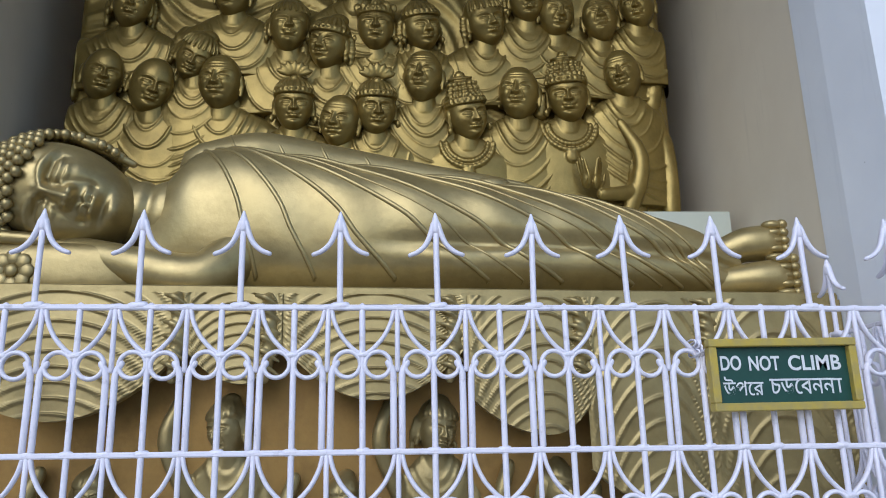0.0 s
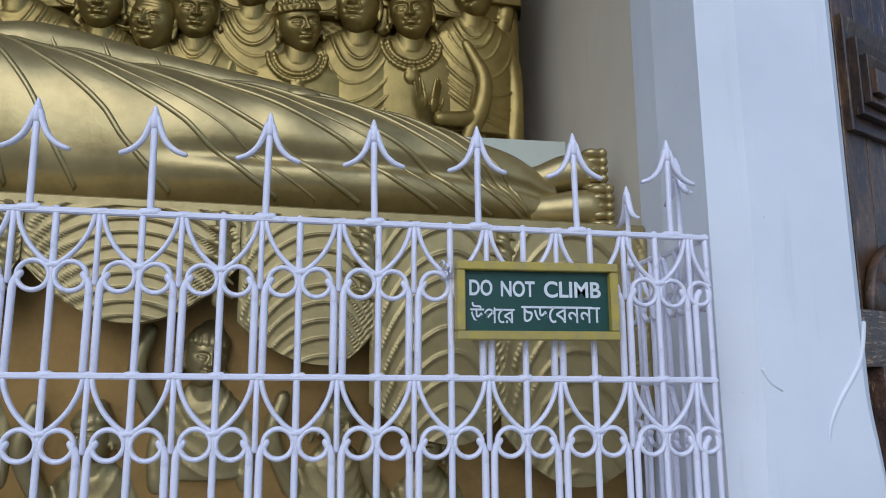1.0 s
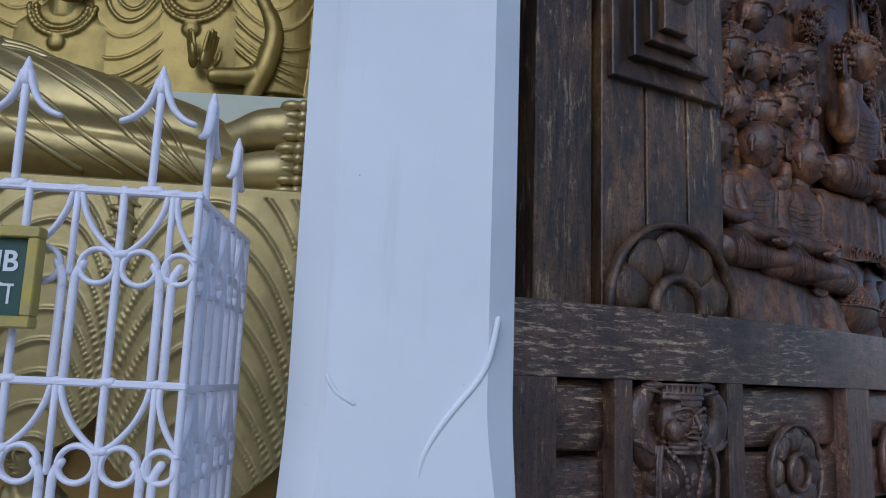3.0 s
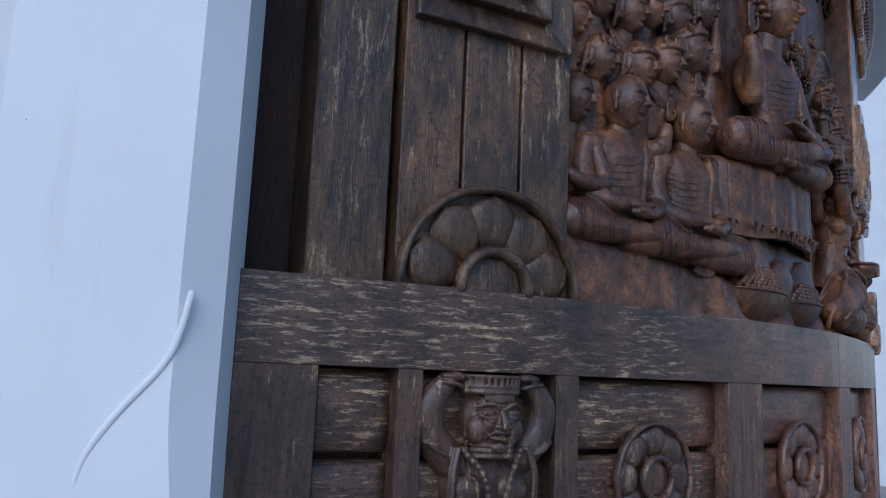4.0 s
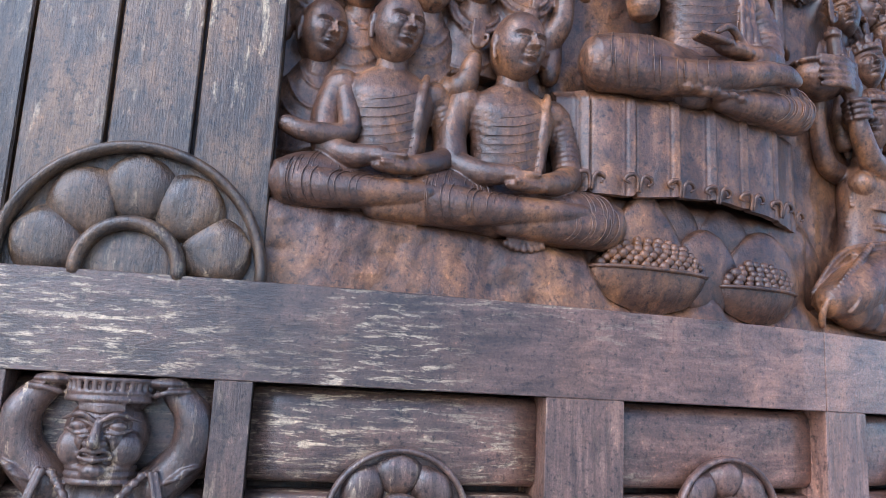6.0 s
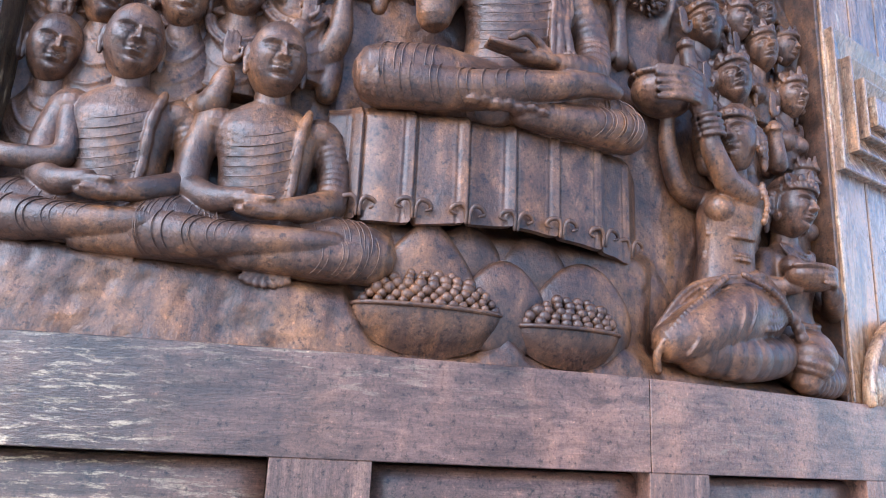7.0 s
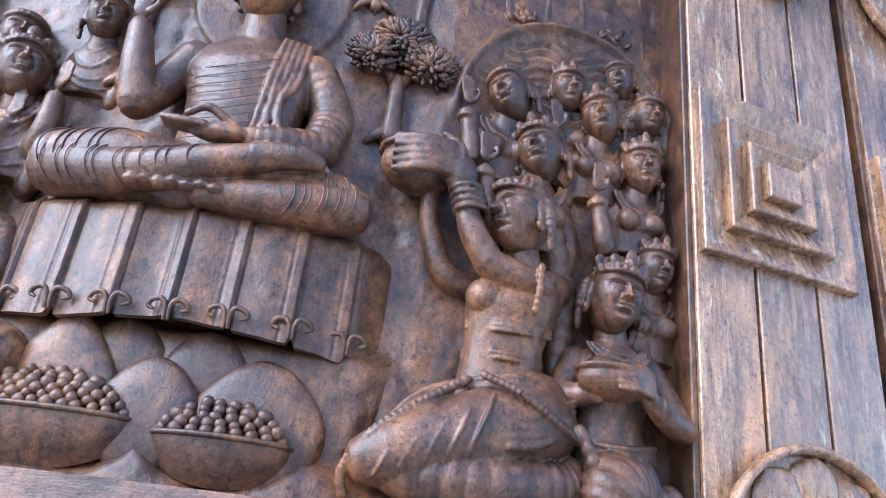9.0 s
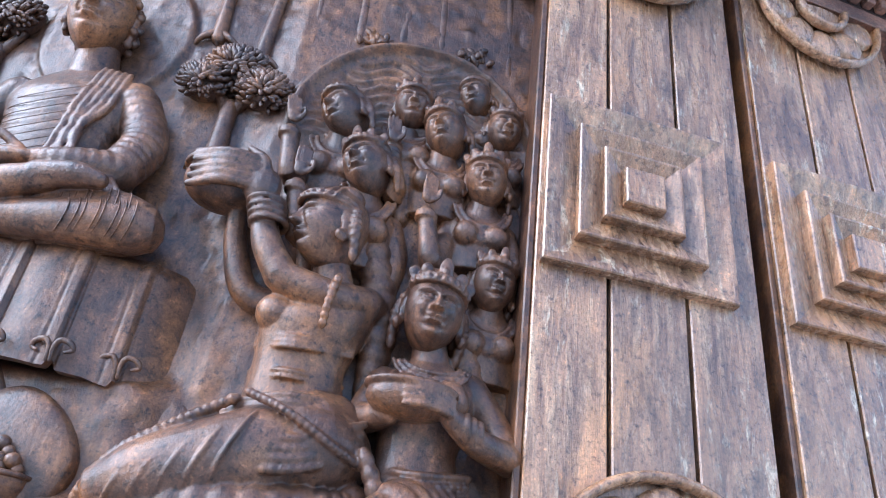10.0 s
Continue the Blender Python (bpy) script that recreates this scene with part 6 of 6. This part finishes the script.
# offering bowls with fruit
rng = random.Random(9)
for s0, s1, zr, zb, ztop, rows in ((4.655, 5.075, 2.108, 1.985, 2.205, 6), (5.112, 5.442, 2.088, 1.982, 2.175, 5)):
    c = Clay()
    m, h = (s0 + s1) / 2, (s1 - s0) / 2
    a = np.linspace(-1, 1, 40)[:, None]
    t = np.linspace(0, 1, 14)[None, :]
    depth = (zr - zb) * np.sqrt(np.clip(1 - np.abs(a) ** 2.2, 0, 1))
    Zz = zr - depth * t
    out = -0.10 + 0.075 * np.sqrt(np.clip(1 - a ** 2, 0, 1)) ** 0.8 * np.cos(t * 1.35)
    c.grid(np.stack([m + h * a + 0 * t, out, Zz], -1))
    c.tube([(m + h * q, -0.097 + 0.078 * max(0.0, 1 - q * q) ** 0.45, zr) for q in np.linspace(-1, 1, 26)], 0.0065, 8, 2, 1.3)
    c.ball((m, -0.115, zr - 0.005), (h * 0.95, 0.065, (ztop - zr) * 0.9))
    bowl = part("bowl", c, WOOD_CARVED, story, "", bend)
    for r in range(rows):
        z = zr + 0.012 + (ztop - zr - 0.014) * r / (rows - 0.6)
        w = h * 0.93 * math.sqrt(max(0.02, 1 - (r / (rows - 0.3)) ** 1.3))
        n = max(3, int(2 * w / 0.031))
        for i in range(n):
            x = -w + 2 * w * (i + 0.5) / n + rng.uniform(-0.004, 0.004)
            o = -0.108 + 0.068 * math.sqrt(max(0, 1 - (x / h) ** 2)) * (1 - 0.55 * (r / rows) ** 2)
            c = Clay()
            k = rng.uniform(0.013, 0.018)
            c.ball((m + x, o, z), (k * rng.uniform(0.9, 1.25), k, k), 9, 7)
            part("fruit", c, WOOD_CARVED, bowl, "", bend)


def kneeling(c):
    """The woman who lifts a bowl up to the seat."""
    w = -0.115
    head(c, (5.945, w + 0.045, 2.80), 0.112, -58, -6, -6, "band")
    c.tube([(5.96, w + 0.02, 2.72), (5.985, w, 2.63)], [0.05, 0.058], 14, 4)
    neck_rings(c, (5.975, w + 0.005, 2.655), 0.058, 0.014, 2)
    c.tube([(6.06, w - 0.03, 2.82), (6.11, w - 0.04, 2.6), (6.10, w - 0.05, 2.40)], [0.05, 0.055, 0.03], 12, 8, fold=(0.12, 9))
    c.loft([(5.95, w - 0.02, 2.22, 0.16, 0.12), (5.935, w - 0.01, 2.34, 0.118, 0.085), (5.935, w, 2.44, 0.11, 0.08), (5.95, w + 0.01, 2.54, 0.135, 0.095), (5.98, w, 2.61, 0.13, 0.08), (5.985, w, 2.66, 0.055, 0.05)], 34)
    c.ball((5.865, w + 0.045, 2.545), (0.056, 0.05, 0.052), 16, 11)
    c.ball((5.985, w + 0.05, 2.545), (0.056, 0.05, 0.052), 16, 11)
    for t in range(3):
        c.tube([(5.825, w + 0.02, 2.49 - 0.013 * t), (5.93, w + 0.095, 2.475 - 0.013 * t), (6.06, w + 0.03, 2.50 - 0.013 * t)], 0.007, 7, 6)
    for z, r in ((2.405, 0.008), (2.39, 0.006)):
        c.tube([(5.82, w, z), (5.93, w + 0.085, z - 0.012), (6.05, w, z)], r, 7, 6, fold=(0.3, 20))
    c.tube([(6.075, w + 0.0, 2.625), (5.98, w + 0.07, 2.60), (5.86, w + 0.085, 2.625)], [0.052, 0.047, 0.042], 18, 8)
    c.tube([(5.86, w + 0.085, 2.625), (5.80, w + 0.085, 2.72), (5.775, w + 0.08, 2.825)], [0.043, 0.038, 0.028], 16, 8)
    c.tube([(5.90, w - 0.05, 2.60), (5.76, w - 0.03, 2.62), (5.70, w - 0.02, 2.74), (5.685, w, 2.84)], [0.042, 0.038, 0.032, 0.025], 14, 8)
    for t in range(4):
        q = np.linspace(0, 2 * math.pi, 16)
        cz, cu = 2.765 + 0.02 * t, 5.795 - 0.006 * t
        c.tube([(cu + 0.044 * math.cos(a), w + 0.085 + 0.044 * math.sin(a), cz + 0.006 * math.cos(a)) for a in q], 0.0085, 7, 2, ends=False)
    c.tube([(6.0, w + 0.11, 2.645), (5.99, w + 0.135, 2.56), (5.985, w + 0.12, 2.50)], 0.012, 8, 5, fold=(0.4, 7))
    # hands round the bowl
    c.ball((5.645, w + 0.02, 2.90), (0.115, 0.09, 0.075), 26, 14)
    q = np.linspace(0, 2 * math.pi, 24)
    c.tube([(5.645 + 0.115 * math.cos(a), w + 0.02 + 0.09 * math.sin(a), 2.94) for a in q], 0.010, 8, 2, ends=False)
    for f in range(5):
        c.tube([(5.745, w + 0.095, 2.865 + 0.02 * f), (5.66, w + 0.118, 2.855 + 0.022 * f), (5.57, w + 0.09, 2.845 + 0.026 * f)], [0.017, 0.015, 0.010], 8, 6)
    c.ball((5.755, w + 0.085, 2.875), (0.05, 0.035, 0.06), 12, 9)
    c.tube([(5.76, w + 0.09, 2.90), (5.745, w + 0.10, 2.95), (5.70, w + 0.09, 2.985)], [0.018, 0.016, 0.010], 8, 5)
    # hips, thighs and the cloth
    c.tube([(6.02, w, 2.27), (5.88, w + 0.06, 2.19), (5.70, w + 0.07, 2.12), (5.62, w + 0.06, 2.09)], [0.118, 0.108, 0.088, 0.065], 26, 10)
    c.ball((6.0, w + 0.02, 2.235), (0.15, 0.125, 0.115), 22, 14)
    for x, z, r in ((5.66, 2.105, 0.079), (5.71, 2.125, 0.091), (5.76, 2.143, 0.098), (5.81, 2.163, 0.105), (5.86, 2.185, 0.110)):
        c.tube([(x + 0.04 * math.sin(b), w + 0.065 + r * math.cos(b), z + r * math.sin(b)) for b in np.linspace(-0.9, 1.3, 14)], [0.002] + [0.0055] * 12 + [0.002], 7, 2)
    c.tube([(5.83, w + 0.09, 2.31), (5.72, w + 0.10, 2.23), (5.62, w + 0.10, 2.15), (5.56, w + 0.07, 2.06), (5.57, w + 0.05, 2.0)], 0.014, 9, 12, fold=(0.3, 30))
    c.tube([(5.86, w + 0.13, 2.315), (5.96, w + 0.155, 2.275), (6.06, w + 0.135, 2.225), (6.13, w + 0.09, 2.20)], 0.012, 8, 10, fold=(0.3, 22))
    c.tube([(6.13, w + 0.10, 2.23), (6.17, w + 0.105, 2.14), (6.18, w + 0.10, 2.05)], [0.02, 0.024, 0.012], 9, 7, fold=(0.2, 6))
    c.tube([(5.70, w + 0.06, 2.075), (5.88, w + 0.09, 2.065), (6.06, w + 0.07, 2.085), (6.14, w + 0.05, 2.11)], [0.075, 0.075, 0.065, 0.05], 20, 12, fold=(0.08, 11))
    c.tube([(6.12, w + 0.05, 2.13), (6.17, w + 0.05, 2.06), (6.20, w + 0.06, 2.02)], [0.045, 0.036, 0.024], 12, 5)
    for f in range(4):
        c.tube([(6.17 + 0.013 * f, w + 0.07 - 0.012 * f, 2.035), (6.19 + 0.013 * f, w + 0.075 - 0.012 * f, 1.995)], 0.009, 6, 3)
    for t in range(4):
        c.tube([(5.76, w + 0.03, 2.28 - 0.018 * t), (5.84, w + 0.125, 2.235 - 0.024 * t), (5.98, w + 0.14, 2.225 - 0.022 * t), (6.12, w + 0.08, 2.30 - 0.024 * t)], [0.010, 0.012, 0.012, 0.010], 8, 7, fold=(0.25, 24) if t % 2 else None)
    for t in range(3):
        c.tube([(6.10, w + 0.03, 2.345 - 0.018 * t), (5.95, w + 0.115, 2.325 - 0.016 * t), (5.80, w + 0.05, 2.30 - 0.014 * t), (5.70, w + 0.03, 2.25 - 0.02 * t), (5.60, w + 0.0, 2.12 - 0.02 * t)], [0.011, 0.012, 0.012, 0.012, 0.010], 8, 7)


figure(kneeling)


def bowl_bearer(c):
    w = -0.12
    head(c, (6.245, w + 0.045, 2.625), 0.108, 4, 4, 6, "crown")
    c.tube([(6.30, w - 0.03, 2.66), (6.37, w - 0.04, 2.5), (6.40, w - 0.02, 2.36)], [0.05, 0.045, 0.02], 10, 8, fold=(0.1, 8))
    c.tube([(6.25, w + 0.01, 2.55), (6.26, w, 2.48)], [0.046, 0.055], 14, 4)
    c.loft([(6.27, w - 0.01, 2.06, 0.14, 0.10), (6.26, w, 2.18, 0.125, 0.085), (6.25, w, 2.27, 0.095, 0.075), (6.26, w + 0.01, 2.38, 0.12, 0.085), (6.265, w, 2.45, 0.125, 0.075), (6.26, w, 2.51, 0.05, 0.045)], 30)
    for sx in (-1, 1):
        c.ball((6.255 + 0.055 * sx, w + 0.065, 2.395), (0.052, 0.05, 0.05), 14, 10)
    for t in range(3):
        k = np.linspace(0.1, math.pi - 0.1, 12)
        c.tube([(6.26 + (0.07 + 0.014 * t) * math.cos(a), w + 0.05 + 0.03 * math.sin(a), 2.49 - (0.035 + 0.016 * t) * math.sin(a)) for a in k], 0.0065, 6, 2, fold=(0.3, 12))
    c.tube([(6.37, w - 0.005, 2.45), (6.44, w + 0.0, 2.37), (6.475, w + 0.04, 2.29)], [0.05, 0.044, 0.04], 14, 7)
    c.tube([(6.475, w + 0.04, 2.29), (6.38, w + 0.10, 2.30), (6.31, w + 0.13, 2.335)], [0.04, 0.034, 0.026], 14, 7)
    for t in range(3):
        q = np.linspace(0, 2 * math.pi, 14)
        c.tube([(6.35 + 0.018 * t, w + 0.115 - 0.008 * t + 0.034 * math.sin(a), 2.318 - 0.004 * t + 0.034 * math.cos(a)) for a in q], 0.007, 6, 2, ends=False)
    c.tube([(6.15, w - 0.01, 2.44), (6.11, w + 0.02, 2.34), (6.17, w + 0.10, 2.33)], [0.045, 0.04, 0.028], 14, 7)
    c.ball((6.215, w + 0.125, 2.36), (0.105, 0.07, 0.045), 22, 12)
    q = np.linspace(0, 2 * math.pi, 22)
    c.tube([(6.215 + 0.105 * math.cos(a), w + 0.125 + 0.07 * math.sin(a), 2.385) for a in q], 0.008, 7, 2, ends=False)
    for f in range(4):
        c.tube([(6.31, w + 0.15, 2.335 + 0.01 * f), (6.25, w + 0.19, 2.335 + 0.014 * f), (6.20, w + 0.19, 2.33 + 0.016 * f)], [0.012, 0.011, 0.008], 7, 4)
    for t in range(3):
        c.tube([(6.15, w + 0.02, 2.22 - 0.02 * t), (6.26, w + 0.10, 2.205 - 0.022 * t), (6.38, w + 0.03, 2.235 - 0.02 * t)], 0.010, 8, 6, fold=(0.2, 14) if t == 1 else None)
    c.tube([(6.30, w, 2.12), (6.22, w + 0.09, 2.09), (6.20, w + 0.09, 2.03)], [0.11, 0.095, 0.06], 18, 10, fold=(0.07, 9))
    c.tube([(6.22, w + 0.08, 2.03), (6.34, w + 0.07, 2.03), (6.46, w + 0.04, 2.06)], [0.06, 0.06, 0.045], 16, 10, fold=(0.08, 9))
    c.tube([(6.40, w + 0.06, 2.10), (6.46, w + 0.05, 2.04), (6.485, w + 0.05, 2.0)], [0.045, 0.034, 0.02], 10, 5)


figure(bowl_bearer)
WOMEN = [  # along, up, out, size, yaw, pitch, roll, headgear, raised hand
    (5.905, 3.255, -0.17, 0.092, -40, -14, -22, "band", (5.765, 3.185, -10)), (6.10, 3.345, -0.19, 0.082, 2, 2, 0, "crown", (6.06, 3.20, -6)), (6.005, 3.055, -0.14, 0.095, -30, -10, -14, "crown", (5.83, 2.985, 0)),
    (6.215, 3.255, -0.165, 0.088, -22, -6, -12, "crown", None), (6.40, 3.335, -0.19, 0.078, 8, 2, 6, "crown", None), (6.355, 3.10, -0.15, 0.088, -6, 2, -4, "crown", (6.19, 2.985, 4)),
    (6.405, 2.775, -0.165, 0.085, 10, 4, 6, "crown", None), (6.30, 3.455, -0.205, 0.075, -26, -10, -12, "band", None)]
for u, v, w, size, yaw, pitch, roll, style, raised in WOMEN:
    c = Clay()
    bust(c, u, v, w + 0.03, size, yaw, pitch, roll, style, 0, 1.35, 2.3, 0, chain=True, women=True)
    if raised:
        hu, hv, lean = raised
        c.tube([(u - 0.10, w, v - 0.22), (hu + 0.03, w + 0.06, hv - 0.20), (hu, w + 0.07, hv - 0.06)], [0.036, 0.034, 0.024], 12, 7)
        for t in range(2):
            q = np.linspace(0, 2 * math.pi, 14)
            c.tube([(hu + 0.028 * math.cos(a), w + 0.07 + 0.028 * math.sin(a), hv - 0.065 - 0.014 * t) for a in q], 0.006, 6, 2, ends=False)
        hand(c, (hu, w + 0.07, hv), 0.062, lean, 10)
    part("carved_figure", moulded(c, 0.0045, 1, 0.42), WOOD_CARVED, story, "", bend)


# ---- carved trees ----
def carved_tree(u, v0, v1, crown, w=-0.20, lean=0.0, r=0.026, seed=1):
    rg = random.Random(seed)
    c = Clay()
    c.tube([(u, w, v0), (u + lean * 0.4, w + 0.01, (v0 + v1) / 2), (u + lean, w + 0.005, v1)], [r * 1.25, r * 0.9, r * 0.9], 12, 8, fold=(0.05, 3))
    for k in (-1, 0, 1):
        c.tube([(u, w, v0 + 0.03), (u + 0.05 * k, w + 0.01, v0 - 0.005), (u + 0.08 * k, w - 0.01, v0 - 0.03)], [r * 0.9, r * 0.5, r * 0.25], 8, 4)
    for k in (-1, 1):
        c.tube([(u + lean, w, v1 - 0.02), (u + lean + 0.06 * k, w + 0.01, v1 + 0.06)], [r * 0.8, r * 0.5], 8, 4)
    trunk = part("carved_tree", c, WOOD_CARVED, story, "", bend)
    if crown:
        cr = Clay()
        for du, dv, rad in crown:
            for i in range(int(1500 * rad)):
                a, q = rg.uniform(0, 2 * math.pi), math.sqrt(rg.random())
                x, z = rad * q * math.cos(a), rad * 0.8 * q * math.sin(a)
                o = w + 0.02 + 0.06 * math.sqrt(max(0, 1 - q * q))
                cr.ball((u + lean + du + x, o, v1 + dv + z), (0.009, 0.010, 0.019), 6, 5, turn(0, 20, math.degrees(math.atan2(x, z + 0.02)) + rg.uniform(-25, 25)))
            cr.ball((u + lean + du, w, v1 + dv), (rad * 0.9, 0.06, rad * 0.72), 14, 9)
        part("foliage", cr, WOOD_CARVED, trunk, "", bend)


carved_tree(5.545, 3.04, 3.25, [(0.0, 0.13, 0.10), (-0.09, 0.06, 0.075), (0.10, 0.06, 0.085)], lean=-0.005, r=0.03, seed=3)
carved_tree(4.72, 3.10, 3.42, [(0.0, 0.13, 0.11), (-0.08, 0.06, 0.07)], r=0.028, seed=4)
for i, (u, v0, v1) in enumerate(((5.43, 3.52, 4.0), (5.58, 3.45, 4.05), (5.74, 3.46, 4.0), (5.88, 3.62, 4.1), (6.02, 3.62, 4.0), (6.16, 3.62, 4.05), (6.40, 3.60, 4.05), (4.3, 3.52, 3.95), (4.5, 3.55, 4.0), (3.95, 3.55, 3.95), (4.75, 3.75, 4.05))):
    carved_tree(u, v0, v1, [(0.0, 0.08, 0.10), (0.07, 0.0, 0.06)] if i != 2 else [(0, 0.1, 0.09)], w=-0.20, lean=(-0.02, 0.03, -0.03)[i % 3], r=0.02, seed=20 + i)
for u, v in ((5.93, 3.60), (6.28, 3.62), (4.1, 3.62), (4.0, 3.72)):
    c = Clay()
    rg = random.Random(int(u * 100))
    for i in range(40):
        a = rg.uniform(0, math.pi)
        q = rg.random() * 0.06
        c.ball((u + q * math.cos(a), -0.19 + rg.uniform(0, 0.03), v + q * math.sin(a)), (0.011, 0.011, 0.02), 6, 5, turn(0, 0, rg.uniform(-60, 60)))
    part("shrub", c, WOOD_CARVED, story, "", bend)
